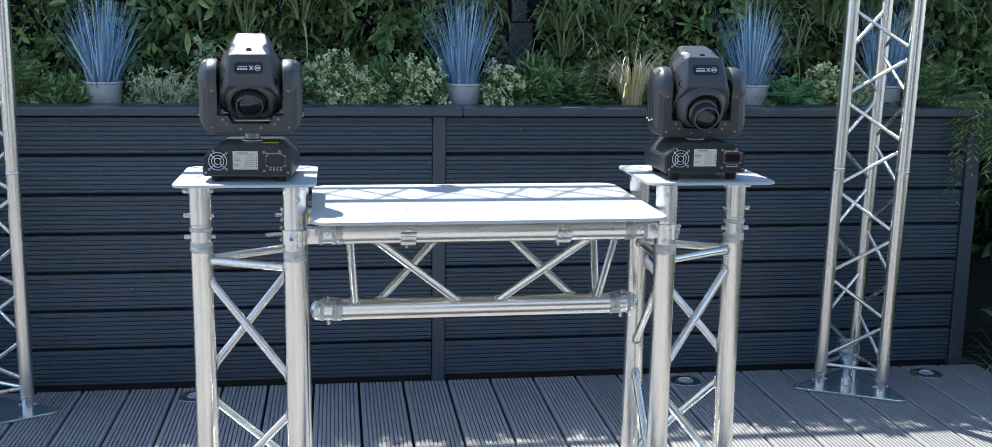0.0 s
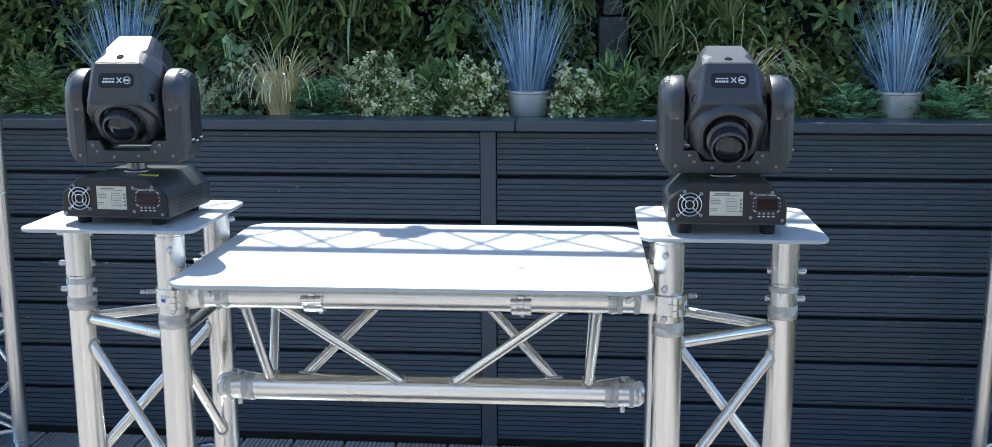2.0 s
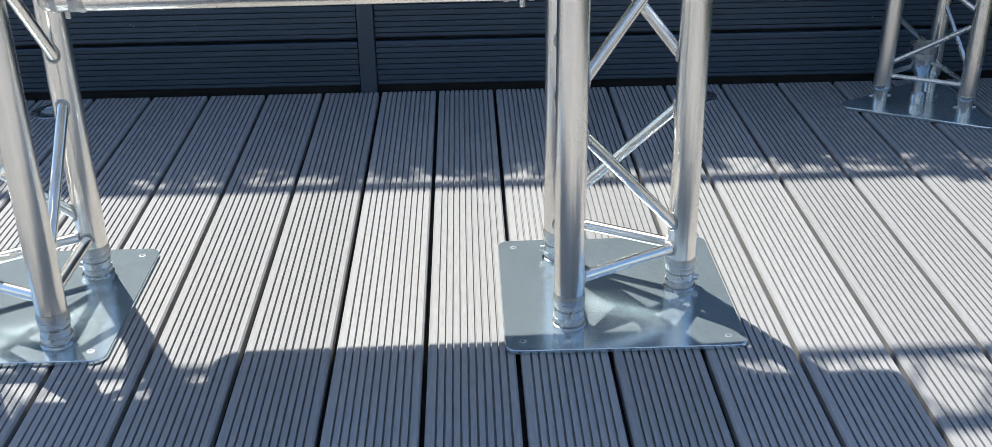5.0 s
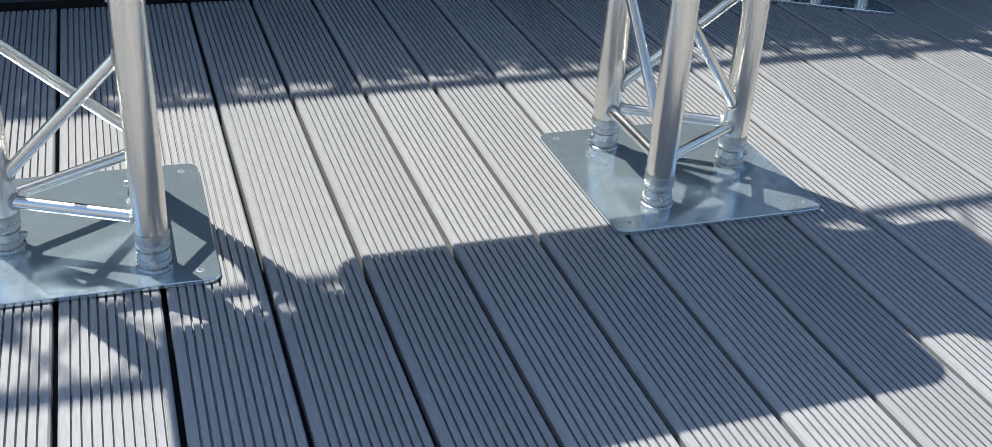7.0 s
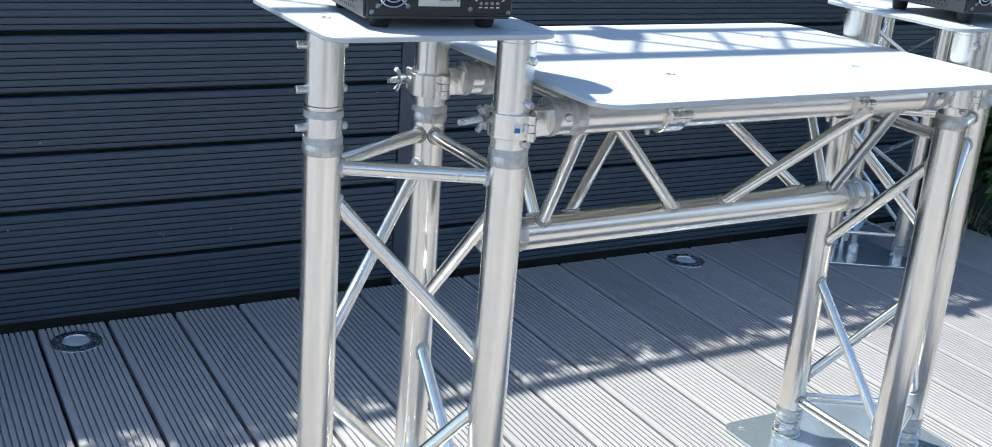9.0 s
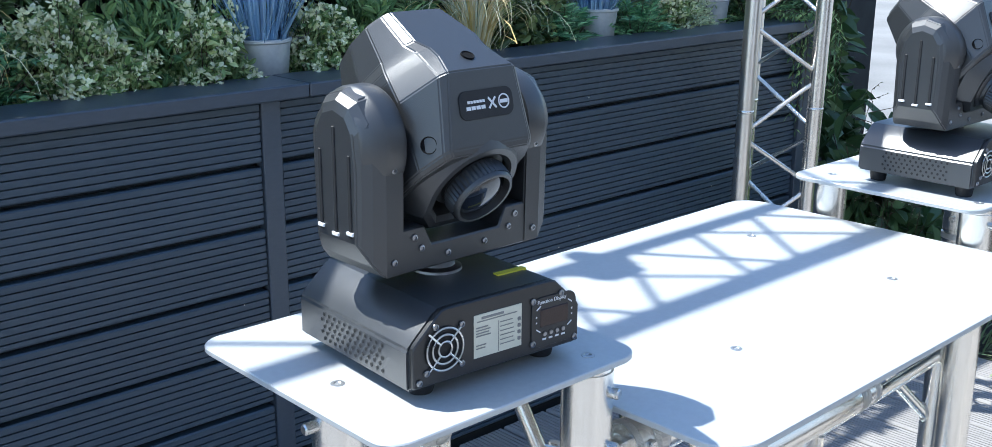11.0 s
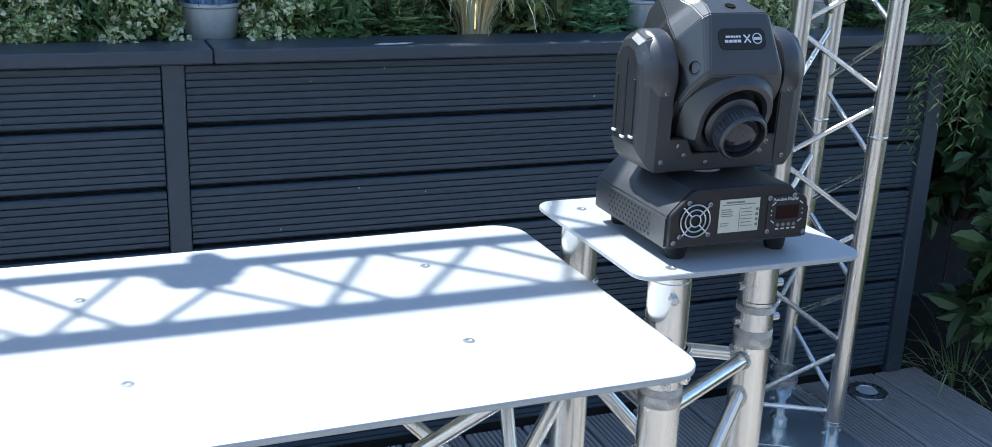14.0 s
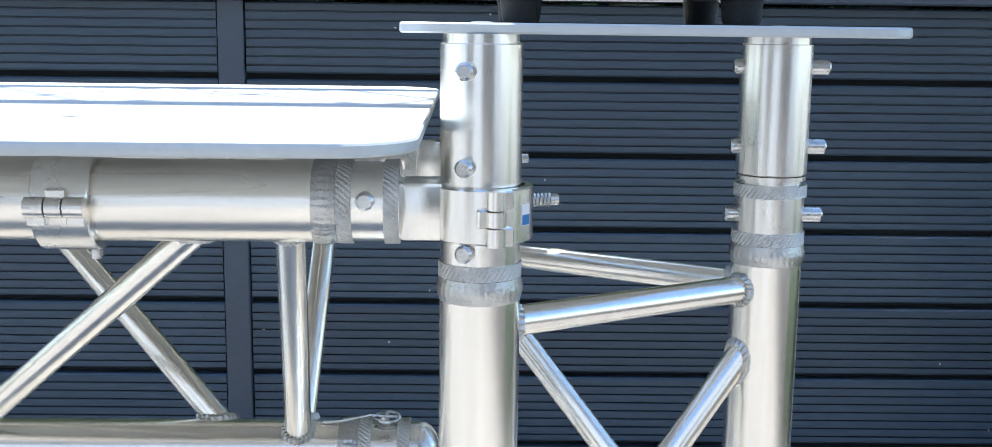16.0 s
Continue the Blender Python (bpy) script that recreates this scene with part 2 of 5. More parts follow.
def box(bm, x0, x1, y0, y1, z0, z1, bevel=0.0, m=None, seg=1):
    made = bmesh.ops.create_cube(bm, size=1.0, matrix=(m or Matrix()) @ Matrix.Translation(((x0 + x1) / 2, (y0 + y1) / 2, (z0 + z1) / 2)) @ Matrix.Diagonal((x1 - x0, y1 - y0, z1 - z0, 1)))
    if bevel:
        edges = list({e for v in made["verts"] for e in v.link_edges})
        bmesh.ops.bevel(bm, geom=edges, offset=bevel, segments=seg, affect="EDGES", profile=0.5)
    return bm


def rounded_outline(hx, hy, r, seg=8):
    pts = []
    for cx, cy, a0 in ((hx - r, hy - r, 0), (r - hx, hy - r, 90), (r - hx, r - hy, 180), (hx - r, r - hy, 270)):
        pts += [(cx + r * math.cos(radians(a0 + 90 * k / seg)), cy + r * math.sin(radians(a0 + 90 * k / seg))) for k in range(seg + 1)]
    return pts


def prism(bm, outline, z0, z1, edge=0.0, m=None):
    """An outline raised from z0 to z1 with its rims eased."""
    m = m or Matrix()
    e = edge
    cx = sum(p[0] for p in outline) / len(outline)
    cy = sum(p[1] for p in outline) / len(outline)

    def ring(z, inset):
        out = []
        for x, y in outline:
            d = Vector((x - cx, y - cy))
            d = d * (1 - inset / max(d.length, 1e-6))
            out.append(bm.verts.new(m @ Vector((cx + d.x, cy + d.y, z))))
        return out
    rings = [ring(z0, e), ring(z0 + e, 0), ring(z1 - e, 0), ring(z1, e)] if e else [ring(z0, 0), ring(z1, 0)]
    n = len(outline)
    for a, b in zip(rings, rings[1:]):
        for k in range(n):
            bm.faces.new((a[k], a[(k + 1) % n], b[(k + 1) % n], b[k]))
    bm.faces.new(rings[0][::-1])
    bm.faces.new(rings[-1])
    return bm


def extrude_profile(profile, axis, a, b):
    """A closed profile swept straight along x or y, with its ends closed."""
    bm = bmesh.new()
    if axis == "y":
        ends = [[bm.verts.new((u, t, v)) for u, v in profile] for t in (a, b)]
    else:
        ends = [[bm.verts.new((t, u, v)) for u, v in profile] for t in (a, b)]
    n = len(profile)
    for k in range(n):
        bm.faces.new((ends[0][k], ends[0][(k + 1) % n], ends[1][(k + 1) % n], ends[1][k]))
    bm.faces.new(ends[0][::-1])
    bm.faces.new(ends[1])
    bmesh.ops.recalc_face_normals(bm, faces=bm.faces)
    return bm


def bead(bm, m, r, width, ripples=34, seg=102):
    """A rippled weld ring round a tube: overlapping scales, highest in the middle."""
    rows = 6
    grid = []
    for i in range(rows):
        u = i / (rows - 1)
        ring = []
        for k in range(seg):
            a = 2 * math.pi * k / seg
            phase = (a * ripples / (2 * math.pi) + 0.35 * math.cos((u - 0.5) * 5)) % 1.0
            lift = math.sin(math.pi * (0.08 + 0.84 * u)) * (0.0007 + 0.0012 * phase)
            ring.append(bm.verts.new(m @ Vector(((r + lift) * math.cos(a), (r + lift) * math.sin(a), (u - 0.5) * width))))
        grid.append(ring)
    for a, b in zip(grid, grid[1:]):
        for k in range(seg):
            bm.faces.new((a[k], a[(k + 1) % seg], b[(k + 1) % seg], b[k]))
    return bm


def saddle_weld(bm, foot, way, r, axis, r_chord, seg=66):
    """A lumpy bead where a brace of radius r, going out from foot, meets a chord along axis."""
    d, c = Vector(way).normalized(), Vector(axis).normalized()
    u = d.cross(c).normalized()
    v = d.cross(u).normalized()
    dp = d - c * d.dot(c)
    path = []
    for k in range(seg):
        a = 2 * math.pi * k / seg
        o = (u * math.cos(a) + v * math.sin(a)) * r
        op = o - c * o.dot(c)
        qa, qb, qc = dp.dot(dp), 2 * dp.dot(op), op.dot(op) - r_chord * r_chord
        t = (-qb + math.sqrt(max(qb * qb - 4 * qa * qc, 0))) / (2 * qa)
        p = o + d * t
        out = (o.normalized() * 0.75 + (p - c * p.dot(c)).normalized() * 0.25).normalized()
        path.append((Vector(foot) + p, out))
    rings = []
    for k, (p, out) in enumerate(path):
        s = 0.0027 + 0.0013 * ((k * 22 / seg) % 1.0)
        ring = []
        for j in range(6):
            b2 = 2 * math.pi * j / 6
            ring.append(bm.verts.new(p + out * math.cos(b2) * s + d * math.sin(b2) * s * 1.25))
        rings.append(ring)
    for k in range(seg):
        a, b = rings[k], rings[(k + 1) % seg]
        for j in range(6):
            bm.faces.new((a[j], a[(j + 1) % 6], b[(j + 1) % 6], b[j]))
    return bm


def knurled(bm, m, r, z0, z1, teeth=90, rows=5, depth=0.0005):
    """A ring with diamond knurling."""
    grid = []
    for i in range(rows):
        z = z0 + (z1 - z0) * i / (rows - 1)
        grid.append([bm.verts.new(m @ Vector(((r + depth * ((k + i) % 2)) * math.cos(2 * math.pi * k / teeth), (r + depth * ((k + i) % 2)) * math.sin(2 * math.pi * k / teeth), z))) for k in range(teeth)])
    for a, b in zip(grid, grid[1:]):
        for k in range(teeth):
            q = (k + 1) % teeth
            bm.faces.new((a[k], a[q], b[q], b[k]))
    for ring, z in ((grid[0], z0), (grid[-1], z1)):
        c = bm.verts.new(m @ Vector((0, 0, z)))
        for k in range(teeth):
            bm.faces.new((ring[k], ring[(k + 1) % teeth], c))
    return bm


# ---- deck and ground ----
bm = bmesh.new()
bmesh.ops.create_grid(bm, x_segments=1, y_segments=1, size=1500, matrix=Matrix.Translation((0, 0, -0.12)))
ground = tagged(new("ground", mesh_of("ground", bm, GROUND)), "grey paved ground round the raised deck", "ground", kind="structure")

PITCH = 0.1500
deck = thing("deck_floor", "grey grooved composite decking boards laid toward the planter", "deck", kind="structure")
half = (PITCH - 0.0085) / 2
ribs, groove = 11, 0.0028
step_w = (2 * half - 0.006) / ribs
prof = [(-half, -0.022), (-half, -0.0035), (-half + 0.003, 0.0)]
for k in range(ribs):
    x0 = -half + 0.003 + k * step_w
    if k:
        prof += [(x0 + 0.0003, -0.0062), (x0 + groove - 0.0004, -0.0062), (x0 + groove, 0.0)]
    prof += [(x0 + step_w - (0.0008 if k < ribs - 1 else 0), 0.0)]
prof += [(half, -0.0035), (half, -0.022)]
board_mesh = mesh_of("board", extrude_profile(prof, "y", -6.2, -0.004), DECK)
SEAM = 0.029
for k in range(-25, 13):
    ob = new("board", board_mesh)
    ob.location = (SEAM + PITCH * (k + 0.5), 0, 0)
    ob.parent = deck
bm = bmesh.new()
box(bm, -3.8, 2.02, -6.25, 0.3, -0.118, -0.03)
part("subframe", bm, BACKING, deck, "dark joists under the boards")

# ---- planter wall ----
wall = thing("wall_north", "anthracite composite clad planter wall with a flat coping", "wall", kind="structure")
Z0, LIFT, ROWS_N = 0.0185, 0.1277, 7
bm = bmesh.new()
box(bm, -2.6, 1.90, 0.026, 0.10, -0.03, 0.900)
part("core", bm, BACKING, wall)


def cladding(x0, x1):
    h = LIFT - 0.0105
    pts = [(0.024, 0.0), (0.003, 0.0), (0.0, 0.003)]
    for z in np.arange(0.013, h - 0.008, 0.0148):
        pts += [(0.0, z - 0.0016), (0.0058, z - 0.0012), (0.0058, z + 0.0012), (0.0, z + 0.0016)]
    pts += [(0.0, h - 0.003), (0.003, h), (0.024, h)]
    return mesh_of("cladding_board", extrude_profile(pts, "x", x0, x1), FENCE)


for x0, x1 in ((-2.58, -0.024), (0.024, 1.862)):
    me = cladding(x0, x1)
    for k in range(ROWS_N):
        ob = new("cladding_board", me)
        ob.location = (0, 0.0015 * math.sin(k * 2.1 + x0), Z0 + LIFT * k)
        ob.parent = wall
for x0, x1, y0 in ((-0.0215, 0.0215, -0.006), (1.865, 1.915, -0.012)):
    bm = bmesh.new()
    box(bm, x0, x1, y0, 0.025, 0.0, 0.904, 0.002)
    part("post", bm, FENCE_SMOOTH, wall)
for x0, x1 in ((-2.6, 0.0745), (0.0765, 1.935)):
    bm = bmesh.new()
    box(bm, x0, x1, -0.032, 0.112, 0.907, 0.935, 0.003)
    part("coping", bm, FENCE_SMOOTH, wall)
bm = bmesh.new()
lathe(bm, [(0.0021, 0.0), (0.0019, -0.0008), (0, -0.0010)], None, 8)
NAIL = mesh_of("nail", bm, FENCE_SMOOTH, 40)
for k in range(ROWS_N):
    for x in (-1.9, -1.3, -0.7, -0.06, 0.06, 0.66, 1.26, 1.82):
        for dz in (0.032, 0.092):
            ob = new("nail", NAIL)
            ob.matrix_basis = Matrix.Translation((x + 0.006 * math.sin(k * 3 + x), 0.0005, Z0 + LIFT * k + dz)) @ pose(0, 0, 0, -90, 0, 0)
            ob.parent = wall
rnd = random.Random(4)
bm = bmesh.new()
for k in range(46):
    m = pose(rnd.uniform(-2.2, 1.8), -0.0012, Z0 + LIFT * rnd.randrange(7) + rnd.uniform(0.012, 0.11), 90, 0, 0) @ pose(0, 0, 0, 0, 0, rnd.uniform(0, 180))
    prism(bm, [(u * rnd.uniform(0.6, 1.4), v * rnd.uniform(0.6, 1.4)) for u, v in ((0.0024, 0), (0.0008, 0.0013), (-0.0022, 0.0006), (-0.001, -0.0014))], -0.0006, 0.0006, 0, m)
tagged(part("chip", bm, LABEL_WHITE, wall, "small pale chips and specks on the cladding"), kind="stuff")
bm = bmesh.new()
prism(bm, [(0.405, -0.004), (0.43, -0.012), (0.468, -0.006), (0.492, 0.006), (0.47, 0.010), (0.452, 0.004), (0.43, 0.010)], 0.9345, 0.9358, 0.0002)
part("paint_mark", bm, WHITE_PRINT, wall, "small white paint mark on the coping")
for x in (-2.6, 1.87):
    bm = bmesh.new()
    box(bm, x, x + 0.045, 0.114, 0.62, -0.1, 0.925, 0.002)
    part("end_panel", bm, FENCE_SMOOTH, wall)
bm = bmesh.new()
box(bm, -2.55, 1.868, 0.113, 0.60, 0.5, 0.865)
soil = tagged(new("soil", mesh_of("soil", bm, SOIL)), "dark soil in the planter trough", "soil", kind="structure")

bm = bmesh.new()
box(bm, -2.7, 3.3, 0.56, 0.60, -0.1, 2.05)
back = tagged(new("fence_back", mesh_of("fence_back", bm, BACKING)), "dark fence behind the hedge panels", "fence", kind="structure")
bm = bmesh.new()
box(bm, -2.7, 3.3, 0.545, 0.575, 2.285, 2.325, 0.004)
for x in (-2.6, -0.9, 0.85, 2.6):
    box(bm, x - 0.02, x + 0.02, 0.545, 0.575, 2.05, 2.285)
tagged(new("fence_rail", mesh_of("fence_rail", bm, FENCE_SMOOTH)), "thin top rail above the hedge fence", "rail", kind="structure")

bm = bmesh.new()
box(bm, 2.03, 6.0, -6.25, 0.9, -0.118, -0.05, 0.01)
tagged(new("bed", mesh_of("bed", bm, SOIL)), "dark soil bed along the deck's edge", "soil", kind="structure")

# unseen wall behind the camera, added to bounce sun into shaded fronts and tubes
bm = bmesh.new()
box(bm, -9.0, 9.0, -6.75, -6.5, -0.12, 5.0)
tagged(new("bounce_wall", mesh_of("bounce_wall", bm, BOUNCE)), "unseen plain grey wall added to bounce sunlight onto the deck", "wall", kind="structure")
# dark panels added on that unseen wall, only to break up reflections in tubes
contrast_panels = thing("contrast_panel_1", "unseen dark panels added to give contrast in metal reflections", "door", kind="structure")
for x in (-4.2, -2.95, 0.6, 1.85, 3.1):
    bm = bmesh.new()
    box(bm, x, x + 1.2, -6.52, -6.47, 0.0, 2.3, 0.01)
    part("dark_slab", bm, DARK_GLOSS, contrast_panels)

# ---- truss rig ----
RX, RY = -0.005, -1.112          # middle of the table
YF, YB = RY - 0.1195, RY + 0.1195
LEG = 0.423                     # inner legs from the middle
Z_CHORD, Z_TOP, Z_PLATE = 0.760, 0.810, 0.868
R = 0.025


def pin(parent, p, way, length=0.03, r=0.0055, name="pin"):
    bm = bmesh.new()
    m = frame_of(p, Vector(p) + Vector(way))
    lathe(bm, [(0, -0.004), (r, -0.004), (r, length - 0.0015), (r - 0.0015, length), (0, length)], m, 14)
    return part(name, bm, STEEL, parent)


bm = bmesh.new()
bead(bm, Matrix(), R, 0.0145)
CHORD_WELD = mesh_of("weld", bm, WELD, 60)
bm = bmesh.new()
knurled(bm, Matrix(), R + 0.0003, -0.0045, 0.0045)
RING = mesh_of("knurled_ring", bm, KNURL)
bm = bmesh.new()
lathe(bm, [(0.0068, -0.0006), (0.0066, 0.0003), (0.0036, 0.0005), (0.0028, -0.0002), (0, -0.0002)], None, 16)
PLATE_SCREW = mesh_of("screw", bm, PALE_SCREW, 40)


def brace(parent, a, b, r=0.010, mat=ALU, axis=(0, 0, 1)):
    """A welded brace between two chord axes, with a bead at each end."""
    a, b = Vector(a), Vector(b)
    bm = bmesh.new()
    tube(bm, a, b, r, 16)
    ob = part("brace", bm, mat, parent)
    for p, d in ((a, b - a), (b, a - b)):
        bm = bmesh.new()
        saddle_weld(bm, p, d, r, axis, R)
        part("weld", bm, WELD, ob, smooth=50)
    return ob


def leg_end(parent, x, y, rise):
    """Spacer, coupler and weld on top of a chord, and the collar at its foot."""
    m = Matrix.Translation((x, y, 0))
    bm = bmesh.new()
    tube(bm, (x, y, 0.062), (x, y, 0.702), R, 32, 0.003)
    part("chord", bm, ALU, parent)
    for z in (0.7075, 0.060):
        piece("weld", CHORD_WELD, m @ Matrix.Translation((0, 0, z)), parent)
    for z in (0.7195, 0.7535):
        piece("knurled_ring", RING, m @ Matrix.Translation((0, 0, z)), parent)
    bm = bmesh.new()
    lathe(bm, [(0, 0.712), (R - 0.0005, 0.712), (R - 0.0005, 0.758), (R - 0.003, 0.7585), (R - 0.003, 0.7605), (R - 0.0005, 0.761), (R - 0.0005, 0.764), (0, 0.764)], m, 32)
    part("coupler", bm, ALU_CAST, parent)
    bm = bmesh.new()
    top = Z_PLATE + rise - 0.0065
    lathe(bm, [(0, 0.7645), (R - 0.001, 0.7645), (R, 0.7655), (R, top - 0.006), (R - 0.0018, top - 0.0055), (R - 0.0018, top), (0, top)], m, 32)
    part("spacer", bm, ALU_CAST, parent)
    bm = bmesh.new()
    lathe(bm, [(0, 0.006), (R + 0.0035, 0.006), (R + 0.0035, 0.0105), (R + 0.002, 0.0115), (R - 0.0015, 0.0115), (R - 0.0015, 0.014), (R - 0.0005, 0.0145), (R - 0.0005, 0.037), (R - 0.003, 0.038), (R - 0.003, 0.041), (R + 0.0004, 0.042), (R + 0.0004, 0.054), (0, 0.054)], m, 32)
    part("foot_coupler", bm, STEEL, parent)
    for z in (0.0195, 0.0475):
        piece("knurled_ring", RING, m @ Matrix.Translation((0, 0, z)) @ Matrix.Diagonal((1.012, 1.012, 0.8, 1)), parent)


def totem(side, RY, bx, by, tx, ty, label, apex=(0, 0), rise=0.0):
    """A three-chord truss leg on a square base plate; side is +1 toward +x."""
    ob = thing("truss_totem", label, "truss", "truss totems of the table")
    xi, xa = RX + side * LEG, RX + side * (LEG + 0.207)
    YF, YB = RY - 0.1195, RY + 0.1195
    xa, YA, zp = xa + apex[0], RY + apex[1], Z_PLATE + rise
    legs = {"f": (xi, YF), "b": (xi, YB), "a": (xa, YA)}
    for x, y in legs.values():
        leg_end(ob, x, y, rise)
    at = lambda k, z: (*legs[k], z)
    for p, q in (("f", "a"), ("b", "a"), ("f", "b")):
        for z in (0.682, 0.087):
            brace(ob, at(p, z), at(q, z), 0.0098)
    top, mid, low = 0.655, 0.385, 0.112
    for p, q in (("a", "f"), ("b", "a"), ("f", "b")):
        brace(ob, at(p, top), at(q, mid + 0.022), 0.0098)
        brace(ob, at(q, mid - 0.022), at(p, low), 0.0098)
    bm = bmesh.new()
    prism(bm, [(bx + x, by + y) for x, y in rounded_outline(0.198, 0.198, 0.022)], 0.0005, 0.0085, 0.0012)
    plate = part("base_plate", bm, BASE, ob, "scuffed aluminium base plate")
    for sx in (-1, 1):
        for sy in (-1, 1):
            piece("screw", PLATE_SCREW, Matrix.Translation((bx + sx * 0.169, by + sy * 0.169, 0.0086)), plate)
    bm = bmesh.new()
    prism(bm, [(tx + x, ty + y) for x, y in rounded_outline(0.1535, 0.1535, 0.026)], zp - 0.0065, zp, 0.0012)
    cap = part("top_plate", bm, PLATE, ob, "pale flat aluminium top plate")
    for x, y in legs.values():
        piece("screw", PLATE_SCREW, Matrix.Translation((x, y, zp + 0.0002)), cap)
    # cross pins
    for z in (0.840, 0.784):
        for s, n in ((1, 0.014), (-1, 0.006)):
            pin(ob, (xa + s * side * 0.024, YA, z), (s * side, 0, 0), n)
        pin(ob, (xi - 0.008 * side, YF - 0.0235, z), (-0.28 * side, -1, 0), 0.009)
        pin(ob, (xi + 0.02, YB + 0.014, z), (0.8, 0.6, 0), 0.012)
    for s, n in ((1, 0.014), (-1, 0.008)):
        pin(ob, (xa + s * side * 0.024, YA, 0.735), (s * side, 0, 0), n)
    pin(ob, (xi - 0.008 * side, YF - 0.0235, 0.733), (-0.28 * side, -1, 0), 0.008)
    for k, (dx, dy) in (("f", (-0.1, -1)), ("b", (-1, 0.1)), ("a", (1, -0.2))):
        x, y = legs[k]
        d = Vector((dx, dy, 0)).normalized()
        pin(ob, Vector((x, y, 0.026)) + d * 0.0235, d, 0.010)
    return ob


totem(-1, -1.1195, -0.533, -1.105, -0.533, -1.113, "bare aluminium three-tube truss leg on a square base plate", (-0.006, -0.014), 0.005)
totem(1, -1.1045, 0.507, -1.112, 0.522, -1.092, "bare aluminium three-tube truss leg on a base plate with lattice bracing")


def clamp(parent, m, width=0.033, r_in=R, wing=True, bolt=180, flip=False, reach=0.044, nut=0.013):
    """A hinged half-coupler band round a tube along local z, bolt toward local -x, hinge toward +x."""
    bm = bmesh.new()
    r = r_in + 0.0055
    lathe(bm, [(r_in + 0.0003, -width / 2), (r - 0.001, -width / 2), (r, -width / 2 + 0.001), (r, width / 2 - 0.001), (r - 0.001, width / 2), (r_in + 0.0003, width / 2), (r_in + 0.0003, -width / 2)], m, 36)
    band = part("clamp", bm, ALU_CAST, parent)
    bm = bmesh.new()
    for z0, z1 in ((-width / 2, -width / 6), (-width / 6 + 0.001, width / 6 - 0.001), (width / 6, width / 2)):
        tube(bm, m @ Vector((r + 0.003, 0, z0)), m @ Vector((r + 0.003, 0, z1)), 0.0062, 14)
    box(bm, r - 0.004, r + 0.004, -0.011, -0.004, -width / 6, width / 6, 0.001, m)
    box(bm, r - 0.004, r + 0.004, 0.004, 0.011, -width / 2, -width / 6, 0.001, m)
    box(bm, r - 0.004, r + 0.004, 0.004, 0.011, width / 6, width / 2, 0.001, m)
    part("hinge", bm, ALU_CAST, band)
    m = m @ pose(0, 0, 0, 180 if flip else 0, 0, bolt - 180)
    bm = bmesh.new()
    for s in (-1, 1):
        box(bm, -r - 0.012, -r + 0.004, s * 0.0065 - 0.0035, s * 0.0065 + 0.0035, -width / 2, width / 2, 0.0015, m)
    part("lug", bm, ALU_CAST, band)
    bm = bmesh.new()
    tube(bm, m @ Vector((-r - 0.006, 0.022, 0)), m @ Vector((-r - 0.006, -reach, 0)), 0.004, 12)
    for k in range(int((reach - 0.0165) / 0.0025)):
        y = -0.014 - 0.0025 * k
        lathe(bm, [(0.004, 0), (0.0048, 0.0009), (0.004, 0.0018)], frame_of(m @ Vector((-r - 0.006, y, 0)), m @ Vector((-r - 0.006, y - 1, 0))), 12)
    part("bolt", bm, STEEL, band)
    if wing:
        bm = bmesh.new()
        o = Vector((-r - 0.006, -nut, 0))
        tube(bm, m @ (o + Vector((0, 0.004, 0))), m @ (o + Vector((0, -0.006, 0))), 0.0072, 14)
        for s in (-1, 1):
            p = [o + Vector((0, -0.003, s * 0.005)), o + Vector((0, -0.006, s * 0.011)), o + Vector((0, -0.011, s * 0.016))]
            tube(bm, m @ p[0], m @ p[1], 0.0034, 10)
            tube(bm, m @ p[1], m @ p[2], 0.0040, 10)
        part("wing_nut", bm, STEEL, band)
    return band


